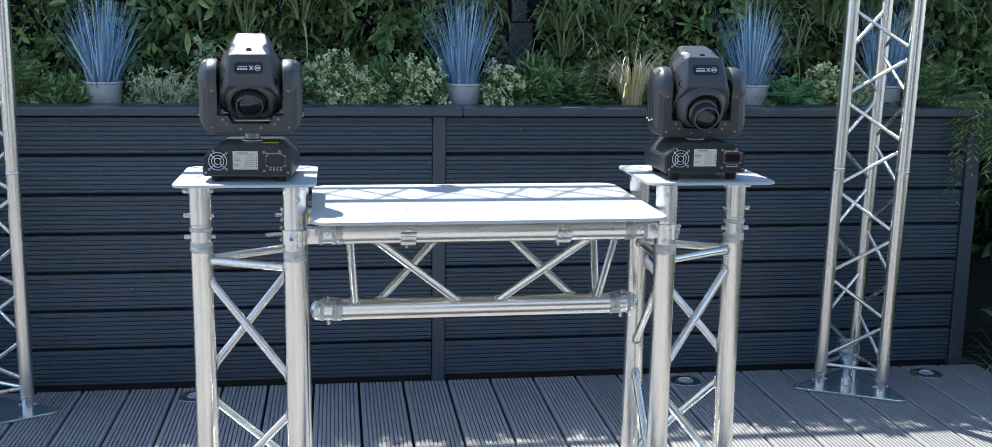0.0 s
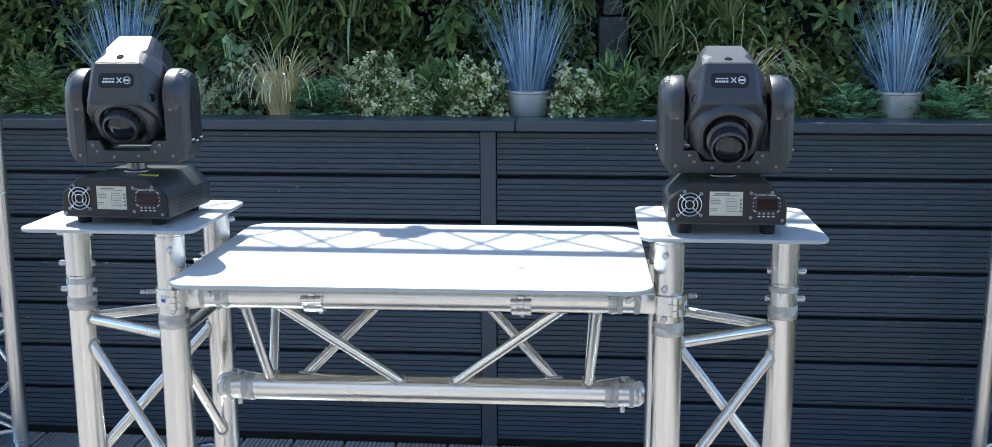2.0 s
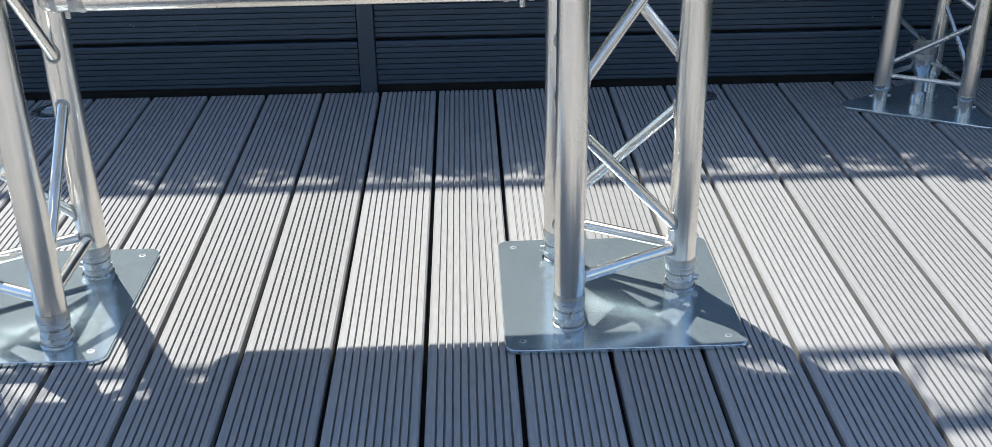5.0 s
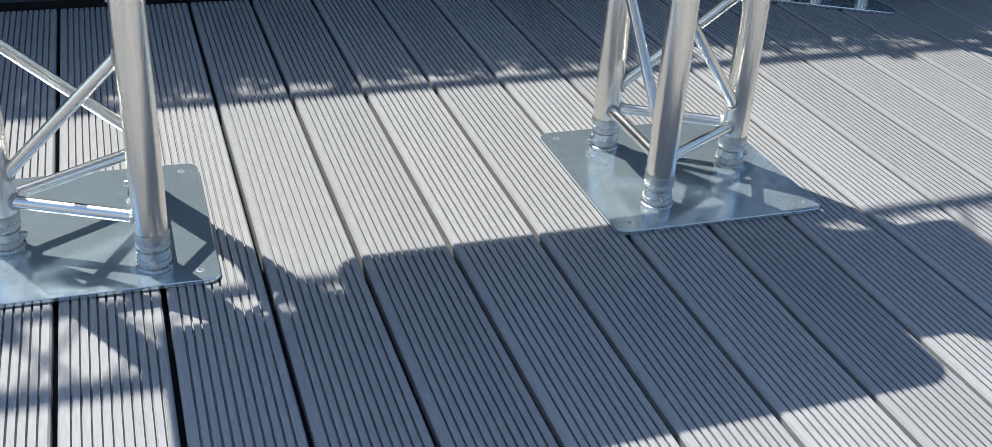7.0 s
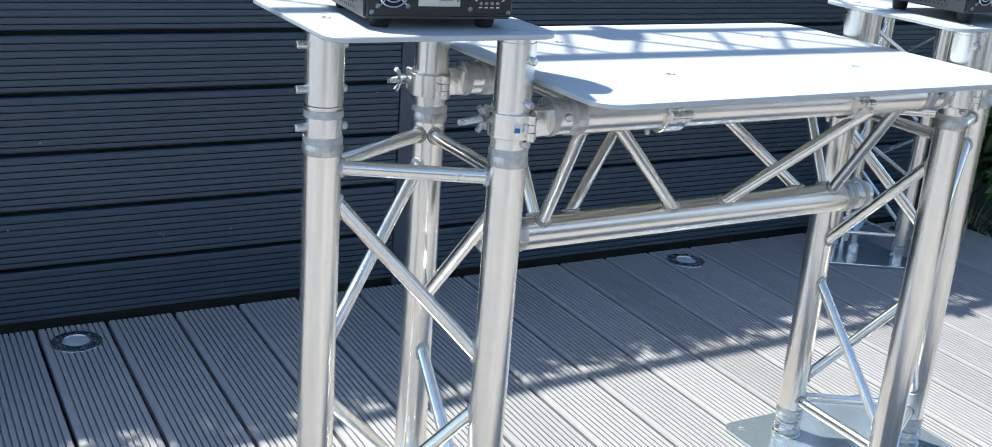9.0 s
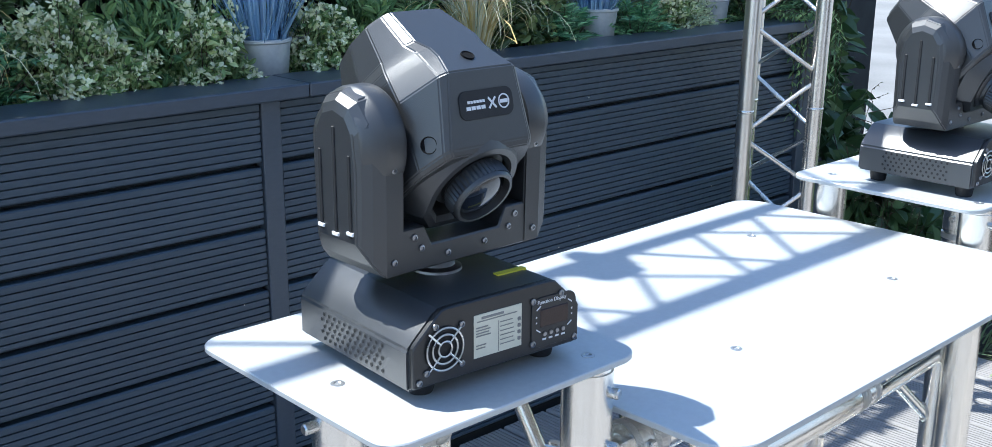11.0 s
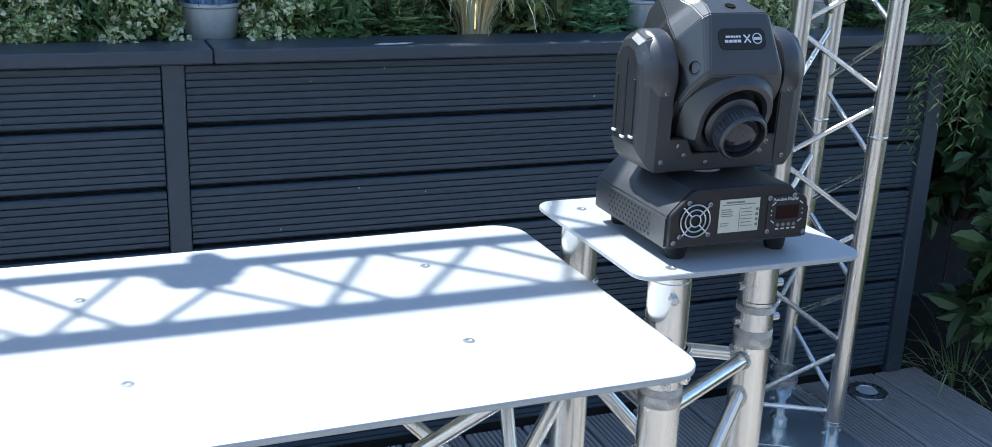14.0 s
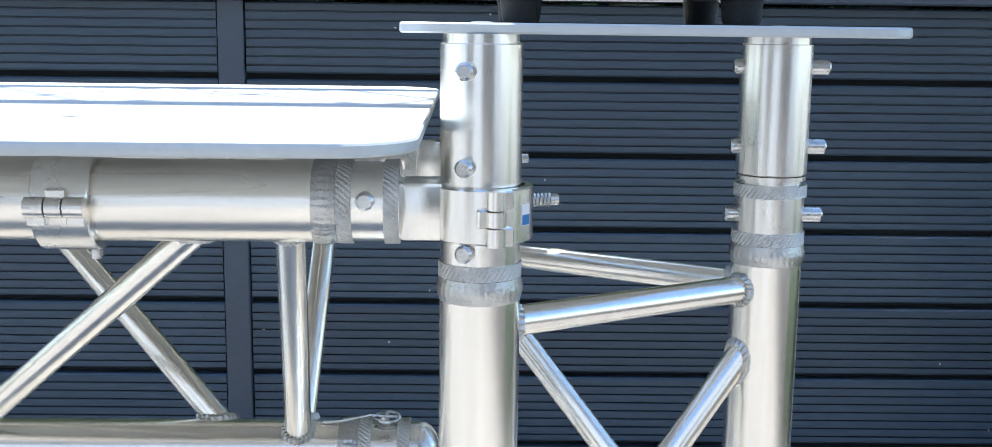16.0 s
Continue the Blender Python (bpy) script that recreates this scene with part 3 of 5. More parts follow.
table = thing("truss_table", "aluminium truss table with a pale rounded metal top", "table",
              at=Matrix.Translation((RX, RY, 0)) @ pose(0, 0, 0, 0, 0, 0.9) @ Matrix.Translation((-RX, -RY, 0)))
LT = 0.322                      # half length of the table's bare tubes
chords = {"f": (YF, Z_CHORD), "b": (YB, Z_CHORD), "l": (RY, Z_CHORD - 0.207)}
for k, (y, z) in chords.items():
    bm = bmesh.new()
    tube(bm, (RX - LT, y, z), (RX + LT, y, z), R, 32, 0.003)
    part("chord", bm, ALU_X, table)
    for s in (-1, 1):
        m = Matrix.Translation((RX + s * LT, y, z)) @ pose(0, 0, 0, 0, 90 * s, 0)
        piece("weld", CHORD_WELD, m @ Matrix.Translation((0, 0, 0.006)), table)
        for z0 in (0.018, 0.046):
            piece("knurled_ring", RING, m @ Matrix.Translation((0, 0, z0)), table)
        bm = bmesh.new()
        lathe(bm, [(0, 0.02), (R - 0.0006, 0.02), (R - 0.0006, 0.051), (0, 0.051)], m, 32)
        part("coupler", bm, ALU_CAST, table)
        if k == "l":
            bm = bmesh.new()
            lathe(bm, [(R - 0.001, 0.050)] + [((R - 0.001) * math.cos(a), 0.056 + 0.017 * math.sin(a)) for a in np.linspace(0, math.pi / 2 - 0.001, 9)] + [(0, 0.073)], m, 32)
            part("end_cap", bm, ALU_CAST, table, "domed aluminium end cap")
            pin(table, (RX + s * (LT + 0.031), y, z - 0.022), (0, 0, -1), 0.014, 0.005)
            pin(table, (RX + s * (LT + 0.031), y, z + 0.022), (0, 0, 1), 0.010, 0.004)
            bm = bmesh.new()
            c = Vector((RX + s * (LT + 0.034), y - 0.004, z + 0.029))
            pts = [c + Vector((0.009 * math.cos(a), 0.006 * math.sin(a), 0.002 * math.sin(a))) for a in np.linspace(0, 2 * math.pi, 15)]
            pts += [c + Vector((-s * 0.012, -0.002, 0.002)), c + Vector((-s * 0.032, -0.003, -0.002)), c + Vector((-s * 0.05, -0.002, -0.004))]
            for p, q in zip(pts, pts[1:]):
                tube(bm, p, q, 0.0011, 6)
            part("spring_clip", bm, STEEL, table)
        else:
            pin(table, (RX + s * (LT + 0.031), y - 0.0235 if k == "f" else y + 0.0235, z + 0.004), (0, -1 if k == "f" else 1, 0), 0.006, 0.0055)
            # bracket and clamp on the leg
            bm = bmesh.new()
            xl = RX + s * LEG
            a, b = RX + s * (LT + 0.050), xl - s * 0.024
            zc = 0.755
            box(bm, min(a, b), max(a, b), y - 0.016, y + 0.016, zc - 0.017, zc + 0.019, 0.003, None, 2)
            part("bracket", bm, ALU_CAST, table)
            turn = 180 if s > 0 else 0
            hinge = {("f", 1): -78, ("f", -1): -72, ("b", 1): -84, ("b", -1): -75}[(k, s)]
            band = clamp(table, Matrix.Translation((xl, y, zc)) @ pose(0, 0, 0, 0, 0, hinge), bolt=180, flip=s > 0, reach=0.046 if k == "b" else 0.058, nut=0.022 if k == "b" else 0.013)
            if k == "f":
                bm = bmesh.new()
                aa = radians(hinge + (42 if s > 0 else -34))
                m = Matrix.Translation((xl, y, zc)) @ pose(0, 0, 0, 0, 0, math.degrees(aa))
                box(bm, R + 0.0053, R + 0.0060, -0.004, 0.004, -0.006, 0.007, 0, m)
                sticker = part("sticker", bm, WHITE_STICKER, band, "small white and blue sticker")
                bm = bmesh.new()
                box(bm, R + 0.0059, R + 0.0062, -0.0036, 0.0036, -0.0056, 0.0006, 0, m)
                part("mark", bm, BLUE_STICKER, sticker)
# lattice of the table truss
zl = chords["l"][1]
for k, (y, z) in (("f", chords["f"]), ("b", chords["b"])):
    for s in (-1, 1):
        brace(table, (RX + s * 0.305, y, z), (RX + s * 0.290, RY, zl), 0.0095, ALU_X, (1, 0, 0))
    if k == "f":
        brace(table, (RX - 0.270, y, z), (RX - 0.030, RY, zl), 0.0095, ALU_X, (1, 0, 0))
        brace(table, (RX + 0.030, RY, zl), (RX + 0.270, y, z), 0.0095, ALU_X, (1, 0, 0))
    else:
        brace(table, (RX - 0.252, RY, zl), (RX - 0.030, y, z), 0.0095, ALU_X, (1, 0, 0))
        brace(table, (RX + 0.030, y, z), (RX + 0.252, RY, zl), 0.0095, ALU_X, (1, 0, 0))
for x0, x1 in ((-0.25, -0.02), (0.25, 0.02)):
    brace(table, (RX + x0, YF, Z_CHORD), (RX + x1, YB, Z_CHORD), 0.0095, ALU_X, (1, 0, 0))
for s in (-1, 1):
    brace(table, (RX + s * 0.285, YF, Z_CHORD), (RX + s * 0.285, YB, Z_CHORD), 0.0095, ALU_X, (1, 0, 0))
bm = bmesh.new()
prism(bm, [(RX + x, RY - 0.006 + y) for x, y in rounded_outline(0.388, 0.262, 0.045, 12)], Z_TOP - 0.007, Z_TOP, 0.0012)
top = part("tabletop", bm, PLATE, table, "pale matt aluminium tabletop with rounded corners")
for y, h, s in ((YF, 0.176, -1), (YB, 0.207, 1)):
    for x in (-h, h):
        piece("screw", PLATE_SCREW, Matrix.Translation((RX + x, y, Z_TOP + 0.0002)), top)
        bm = bmesh.new()
        tube(bm, (RX + x, y, Z_CHORD + R), (RX + x, y, Z_TOP - 0.007), 0.009, 16)
        part("spacer", bm, ALU_CAST, table)
        clamp(table, Matrix.Translation((RX + x, y, Z_CHORD)) @ pose(0, 0, 0, 0, 90, 0) @ pose(0, 0, 0, 0, 0, 90 * s), 0.034, R, bolt=180, flip=s < 0)


# ---- lattice towers behind the table ----
def tower(side, lean, label):
    ob = thing("truss_tower", label, "truss", "lattice towers")
    cx = 1.396 if side > 0 else -1.404
    legs = [(cx - side * 0.112, -0.205), (cx + side * 0.062, -0.302), (cx + side * 0.052, -0.104)]
    for x, y in legs:
        bm = bmesh.new()
        tube(bm, (x + 0.05 * lean, y, 0.05), (x + 2.30 * lean, y, 2.30), 0.0212, 24, 0.002)
        part("chord", bm, TOWER, ob)
        bm = bmesh.new()
        lathe(bm, [(0, 0.008), (0.018, 0.008), (0.018, 0.05), (0.0205, 0.051), (0.0225, 0.055), (0.0225, 0.062), (0, 0.062)], Matrix.Translation((x, y, 0)), 20)
        part("foot_coupler", bm, ALU_CAST, ob)
        for z in (0.75, 1.5):
            bm = bmesh.new()
            lathe(bm, [(0.0213, z), (0.0225, z + 0.002), (0.0225, z + 0.006), (0.0213, z + 0.008)], Matrix.Translation((x + z * lean, y, 0)), 20)
            part("joint_ring", bm, ALU_CAST, ob)
        for dx in (-1, 1):
            pin(ob, (x + dx * 0.016, y, 0.03), (dx, 0, 0), 0.012, 0.004)
    n = 15
    for i, j, shift in ((0, 1, 0), (1, 2, 0), (2, 0, 0)):
        zs = [0.10 + 0.1475 * k for k in range(n)]
        for k in range(n - 1):
            a, b = (i, j) if (k + shift) % 2 == 0 else (j, i)
            p, q = Vector((*legs[a], zs[k] + 0.008)), Vector((*legs[b], zs[k + 1] - 0.008))
            p.x, q.x = p.x + p.z * lean, q.x + q.z * lean
            d = (q - p).normalized()
            bm = bmesh.new()
            tube(bm, p + d * 0.016, q - d * 0.016, 0.0062, 10)
            part("brace", bm, TOWER, ob)
        bm = bmesh.new()
        tube(bm, Vector((*legs[i], 0.085)), Vector((*legs[j], 0.085)), 0.0062, 10)
        part("brace", bm, TOWER, ob)
    mx, my = sum(p[0] for p in legs) / 3, sum(p[1] for p in legs) / 3
    out = []
    for x, y in sorted(legs, key=lambda p: math.atan2(p[1] - my, p[0] - mx)):
        d = Vector((x - mx, y - my))
        a0 = math.atan2(d.y, d.x)
        c = Vector((mx, my)) + d * 1.62
        out += [(c.x + 0.022 * math.cos(a0 + a), c.y + 0.022 * math.sin(a0 + a)) for a in np.linspace(-1.0, 1.0, 7)]
    bm = bmesh.new()
    prism(bm, out, 0.0005, 0.0085, 0.001)
    part("base_plate", bm, BASE, ob, "triangular aluminium base plate")
    return ob


tower(-1, 0.0, "tall slim aluminium lattice tower on a triangular base plate")
tower(1, 0.022, "tall slim lattice tower with a spare coupler on its base")

top_truss = thing("truss_beam", "horizontal lattice truss joining the two towers overhead", "truss")
for y, z in ((-0.13, 2.345), (-0.328, 2.345), (-0.229, 2.517)):
    bm = bmesh.new()
    tube(bm, (-1.55, y, z), (1.55, y, z), 0.0165, 20, 0.002)
    part("chord", bm, TOWER, top_truss)
for (ya, za), (yb, zb), turned in (((-0.13, 2.345), (-0.328, 2.345), 0), ((-0.328, 2.345), (-0.229, 2.517), 0), ((-0.13, 2.345), (-0.229, 2.517), 1)):
    for k in range(20):
        x = -1.5 + 0.15 * k
        (p, q) = ((ya, za), (yb, zb)) if (k + turned) % 2 else ((yb, zb), (ya, za))
        bm = bmesh.new()
        tube(bm, (x, *p), (x + 0.15, *q), 0.0058, 8)
        part("brace", bm, TOWER, top_truss)
hung = thing("stage_lamp", "small black stage lamp clamped on the overhead truss", "lamp")
bm = bmesh.new()
box(bm, -0.535, -0.455, -0.25, -0.18, 2.22, 2.27, 0.01)
box(bm, -0.51, -0.48, -0.16, -0.10, 2.30, 2.39, 0.004)
box(bm, -0.505, -0.485, -0.20, -0.13, 2.262, 2.305, 0.003)
part("body", bm, BLACK_METAL, hung)

cup = thing("spare_coupler", "loose aluminium conical truss coupler standing on the tower base", "coupler")
bm = bmesh.new()
AT_CUP = Matrix.Translation((1.380, -0.200, 0))
lathe(bm, [(0, 0.0088), (0.021, 0.0088), (0.022, 0.012), (0.022, 0.034), (0.014, 0.040), (0.0125, 0.072), (0.014, 0.082), (0.023, 0.094), (0.0305, 0.116), (0.034, 0.160), (0.030, 0.160), (0.026, 0.122), (0, 0.112)], AT_CUP, 28)
part("body", bm, ALU_CAST, cup)
bm = bmesh.new()
lathe(bm, [(0.0318, 0.124), (0.0330, 0.126), (0.0342, 0.138), (0.0335, 0.141)], AT_CUP, 28)
part("knurled_ring", bm, KNURL, cup)


# ---- ground spots ----
def deck_light(x, y, label):
    ob = thing("deck_light", label, "lamp", "round lamps set into the deck")
    m = Matrix.Translation((x, y, 0))
    bm = bmesh.new()
    lathe(bm, [(0.028, 0.0010), (0.030, 0.0042), (0.047, 0.0036), (0.053, 0.0018), (0.054, 0.0004), (0.054, -0.004)], m, 36)
    part("rim", bm, STEEL, ob, "brushed steel rim")
    bm = bmesh.new()
    lathe(bm, [(0.0285, 0.0015), (0.020, 0.0022), (0, 0.0026)], m, 32)
    part("glass", bm, SPOT_GLASS, ob, "frosted round glass")
    for a in (40, 160, 280):
        piece("screw", PLATE_SCREW, Matrix.Translation((x + 0.040 * math.cos(radians(a)), y + 0.040 * math.sin(radians(a)), 0.0042)) @ Matrix.Scale(0.45, 4), ob)
    return ob


for x in (-0.80, 0.848, 1.735):
    deck_light(x, -0.094, "round steel-rimmed lamp set flush in the grey deck")


# ---- moving head lamps ----
def loft(bm, sections, m):
    """Joins like outlines, each a list of points, into one closed skin."""
    rings = [[bm.verts.new(m @ Vector(p)) for p in s] for s in sections]
    n = len(rings[0])
    for a, b in zip(rings, rings[1:]):
        for k in range(n):
            bm.faces.new((a[k], a[(k + 1) % n], b[(k + 1) % n], b[k]))
    bm.faces.new(rings[0][::-1])
    bm.faces.new(rings[-1])
    bmesh.ops.recalc_face_normals(bm, faces=bm.faces)
    return bm


def bars(bm, m, x0, z0, rows, width, pitch, height, seed, depth=0.0004):
    rnd = random.Random(seed)
    for k in range(rows):
        w = width * rnd.uniform(0.55, 1.0)
        box(bm, x0, x0 + w, -depth, 0.0001, z0 - k * pitch - height, z0 - k * pitch, 0, m)


def words(name, text, size, m, mat, parent):
    cu = bpy.data.curves.new(name, "FONT")
    cu.body, cu.size, cu.extrude = text, size, 0.0002
    tmp = new("tmp", cu)
    me = bpy.data.meshes.new_from_object(tmp.evaluated_get(bpy.context.evaluated_depsgraph_get()))
    bpy.data.objects.remove(tmp)
    bpy.data.curves.remove(cu)
    me.materials.clear()
    me.materials.append(mat)
    me.transform(m)
    ob = new(name, me)
    ob.parent = parent
    return ob


bm = bmesh.new()
lathe(bm, [(0.0032, 0.0), (0.0030, 0.0012), (0.0017, 0.0018), (0.0013, 0.0008), (0, 0.0008)], None, 12)
SMALL_SCREW = mesh_of("screw", bm, SCREW, 40)
bm = bmesh.new()
lathe(bm, [(0.0022, 0), (0.0022, 0.0012), (0, 0.0016)], None, 12)
BUTTON = mesh_of("button", bm, SCREW, 40)


def moving_head(x, y, turn, tilt, pan, tape, label, reach, lift, drop, rise):
    ob = thing("moving_head_lamp", label, "stage lamp", "moving heads on the totems", at=pose(x, y, Z_PLATE + rise - drop, 0, 0, turn))
    W, D = 0.0965, 0.0905
    # base
    outline = [(-W, 0.018), (-W, 0.056), (-W + 0.004, 0.061), (-W + 0.030, 0.0860), (-W + 0.036, 0.0875), (W - 0.036, 0.0875), (W - 0.030, 0.0860), (W - 0.004, 0.061), (W, 0.056), (W, 0.018)]
    bm = bmesh.new()
    loft(bm, [[(u, t, v) for u, v in outline] for t in (-D, D)], Matrix())
    bmesh.ops.bevel(bm, geom=list(bm.edges), offset=0.0025, segments=2, affect="EDGES")
    base = part("base", bm, BLACK_METAL, ob, "black metal base housing", smooth=30)
    inner = [(u * 0.975, 0.0215 + (v - 0.018) * 0.955) for u, v in outline]
    bm = bmesh.new()
    loft(bm, [[(u, t, v) for u, v in inner] for t in (-D - 0.0045, -D + 0.002)], Matrix())
    bmesh.ops.bevel(bm, geom=list(bm.edges), offset=0.0012, segments=1, affect="EDGES")
    part("front_panel", bm, BLACK_PANEL, base, smooth=15)
    for sx in (-1, 1):
        for sy in (-1, 1):
            bm = bmesh.new()
            lathe(bm, [(0, drop), (0.0108, drop), (0.0120, drop + 0.003), (0.014, 0.021), (0, 0.021)], Matrix.Translation((sx * 0.069, sy * 0.069, 0)), 20)
            part("foot", bm, RUBBER, ob)
    F = -D - 0.0045
    turn90 = pose(0, 0, 0, 90, 0, 0)
    # fan guard
    bm = bmesh.new()
    for r in (0.007, 0.0132, 0.0192):
        c = 32
        pts = [Vector((-0.062 + r * math.cos(2 * math.pi * k / c), F - 0.002, 0.052 + r * math.sin(2 * math.pi * k / c))) for k in range(c + 1)]
        for p, q in zip(pts, pts[1:]):
            tube(bm, p, q, 0.0010, 6)
    for a in (45, 135, 225, 315):
        d = Vector((math.cos(radians(a)), 0, math.sin(radians(a))))
        c = Vector((-0.062, F - 0.0022, 0.052))
        tube(bm, c + d * 0.007, c + d * 0.0235, 0.0010, 6)
    part("fan_guard", bm, STEEL, base, "round wire fan guard")
    bm = bmesh.new()
    lathe(bm, [(0, 0), (0.0195, 0), (0.0195, -0.002), (0, -0.002)], Matrix.Translation((-0.062, F - 0.0003, 0.052)) @ turn90, 28)
    part("fan", bm, RUBBER, base)
    # rating label
    bm = bmesh.new()
    box(bm, -0.0300, 0.0240, F - 0.0008, F + 0.001, 0.034, 0.074, 0.0003)
    lab = part("label", bm, LABEL_WHITE, base, "cream printed rating label")
    bm = bmesh.new()
    ml = Matrix.Translation((0, F - 0.0008, 0))
    bars(bm, ml, -0.022, 0.0715, 1, 0.041, 0.003, 0.0022, 1)
    bars(bm, ml, -0.027, 0.0680, 1, 0.046, 0.003, 0.0010, 2)
    bars(bm, ml, -0.028, 0.0625, 4, 0.020, 0.0026, 0.0010, 3)
    bars(bm, ml, -0.028, 0.0460, 2, 0.017, 0.0028, 0.0010, 4)
    bars(bm, ml, -0.001, 0.0625, 6, 0.017, 0.0042, 0.0008, 5)
    box(bm, -0.0030, -0.0026, -0.0004, 0.0001, 0.035, 0.064, 0, ml)
    for k in range(4):
        box(bm, 0.0190, 0.0224, -0.0004, 0.0001, 0.040 + 0.0062 * k, 0.0435 + 0.0062 * k, 0.0006, ml)
    part("print", bm, INK, lab)
    # control panel
    bm = bmesh.new()
    prism(bm, [(0.0625 + u, 0.050 + v) for u, v in rounded_outline(0.027, 0.024, 0.010, 4)], 0, 0.0012, 0.0003, Matrix.Translation((0, F, 0)) @ turn90)
    ctl = part("control_panel", bm, BLACK_PANEL, base)
    bm = bmesh.new()
    box(bm, 0.0455, 0.0795, F - 0.002, F + 0.001, 0.045, 0.063, 0.001)
    part("display", bm, DISPLAY, ctl, "dark red digital display")
    for k in range(4):
        piece("button", BUTTON, Matrix.Translation((0.0510 + 0.0075 * k, F - 0.001, 0.0385)) @ turn90, ctl)
    bm = bmesh.new()
    for k in range(4):
        box(bm, 0.0485 + 0.0077 * k, 0.0530 + 0.0077 * k, F - 0.0015, F, 0.0325, 0.0342)
    for s in (-1, 1):
        for z in (0.0425, 0.0645):
            m = pose(0.0625 + s * 0.019, F - 0.0013, z, 0, s * (35 if z > 0.05 else -35), 0)
            box(bm, -0.003, 0.003, -0.0003, 0.0003, -0.0006, 0.0006, 0, m)
        for z in (0.050, 0.0555):
            box(bm, 0.0625 + s * 0.0215 - 0.0007, 0.0625 + s * 0.0215 + 0.0007, F - 0.0015, F, z, z + 0.0015)
    part("print", bm, WHITE_PRINT, ctl)
    words("print", "Function Display", 0.0052, Matrix.Translation((0.0420, F - 0.0013, 0.0680)) @ turn90, WHITE_PRINT, ctl)
    for u, v in ((-0.071, 0.0735), (0.071, 0.0735), (-0.0885, 0.027), (0.0885, 0.027), (-0.0435, 0.070), (-0.0435, 0.034), (-0.081, 0.034), (0.0372, 0.072), (0.0372, 0.031)):
        piece("screw", SMALL_SCREW, Matrix.Translation((u, F - 0.0005, v)) @ turn90, base)
    bm = bmesh.new()
    for i in range(12):
        for j in range(5):
            for s in (-1, 1):
                lathe(bm, [(0.0019, 0.0004), (0, 0.0004)], Matrix.Translation((s * (W + 0.0002), -0.052 + 0.0088 * i + 0.0042 * (j % 2), 0.026 + 0.0060 * j)) @ pose(0, 0, 0, 0, s * 90, 0), 8)
    tagged(part("vent", bm, RUBBER, base), kind="stuff")
    if tape:
        bm = bmesh.new()
        m = pose(0.046, -0.052, 0.0880, 0, 0, 0)
        box(bm, -0.017, 0.017, -0.0035, 0.0035, -0.001, 0.001, 0, m)
        part("tape", bm, YELLOW, base, "yellow warning strip")
    # pivot
    bm = bmesh.new()
    lathe(bm, [(0, 0.086), (0.024, 0.086), (0.0235, 0.090), (0.017, 0.092), (0.017, 0.108 + lift), (0, 0.108 + lift)], Matrix(), 28)
    part("pivot", bm, SCREW, ob, "short round metal swivel")
    # yoke
    yoke = new("yoke")
    yoke.parent = ob
    yoke.matrix_basis = pose(0, 0, 0.105 + lift, 0, 0, pan)
    tagged(yoke, "black U-shaped yoke with two arms")
    bm = bmesh.new()
    loft(bm, [[(u, t, v) for u, v in ((-0.075, 0.0), (0.075, 0.0), (0.075, 0.040), (0.048, 0.040), (0.040, 0.022), (-0.040, 0.022), (-0.048, 0.040), (-0.075, 0.040))] for t in (-0.0415, 0.0415)], Matrix())
    bmesh.ops.bevel(bm, geom=list(bm.edges), offset=0.0015, segments=1, affect="EDGES")
    part("crosspiece", bm, BLACK, yoke)
    for s in (-1, 1):
        side = [(-0.042, 0.0), (0.042, 0.0), (0.0445, 0.100), (0.040, 0.136), (0.024, 0.156), (0.0, 0.162), (-0.024, 0.156), (-0.040, 0.136), (-0.0445, 0.100)]
        secs = []
        for u, k, kz, low in ((0.0715, 1.0, 1.0, 0.0), (0.091, 1.0, 1.0, 0.0), (0.102, 0.91, 0.97, 0.012), (0.109, 0.77, 0.89, 0.025), (0.1120, 0.66, 0.80, 0.032)):
            secs.append([(s * u, a * k, low if b < 0.01 else 0.070 + (b - 0.070) * kz) for a, b in side])
        bm = bmesh.new()
        loft(bm, secs, Matrix())
        bmesh.ops.bevel(bm, geom=[e for e in bm.edges if e.calc_face_angle(0) > 0.5], offset=0.0016, segments=2, affect="EDGES")
        arm = part("arm", bm, BLACK, yoke, smooth=14)
        bm = bmesh.new()
        lathe(bm, [(0, 0.070), (0.045, 0.070), (0.0485, 0.0715), (0.0495, 0.075), (0.0495, 0.090), (0.0485, 0.093), (0.037, 0.1075), (0.034, 0.109), (0, 0.109)], Matrix.Translation((0, 0, 0.113)) @ pose(0, 0, 0, 0, s * 90, 0), 44)
        part("shoulder", bm, BLACK, arm, smooth=30)
        bm = bmesh.new()
        for t, z1 in ((-0.021, 0.108), (0.0, 0.130), (0.021, 0.108)):
            box(bm, s * 0.1118 - 0.0012, s * 0.1118 + 0.0012, t - 0.002, t + 0.002, 0.036, z1, 0.0006)
        part("rib", bm, RUBBER, arm)
        bm = bmesh.new()
        for t, z in ((-0.021, 0.040), (0.0, 0.036), (0.021, 0.040)):
            box(bm, s * 0.1128 - 0.0012, s * 0.1128 + 0.0012, t - 0.0045, t + 0.0045, z - 0.0016, z + 0.0016, 0.0005)
        part("clip", bm, WHITE_PRINT, arm)
        for u, z in ((0.083, 0.013), (0.083, 0.095)):
            piece("screw", SMALL_SCREW, Matrix.Translation((s * u, -0.0428 if z < 0.05 else -0.0448, z)) @ turn90, arm)
    for u, z in ((-0.060, 0.031), (-0.052, 0.020), (0.060, 0.031), (0.052, 0.020), (-0.022, 0.010), (0.022, 0.012)):
        piece("screw", SMALL_SCREW, Matrix.Translation((u, -0.0418, z)) @ turn90, yoke)
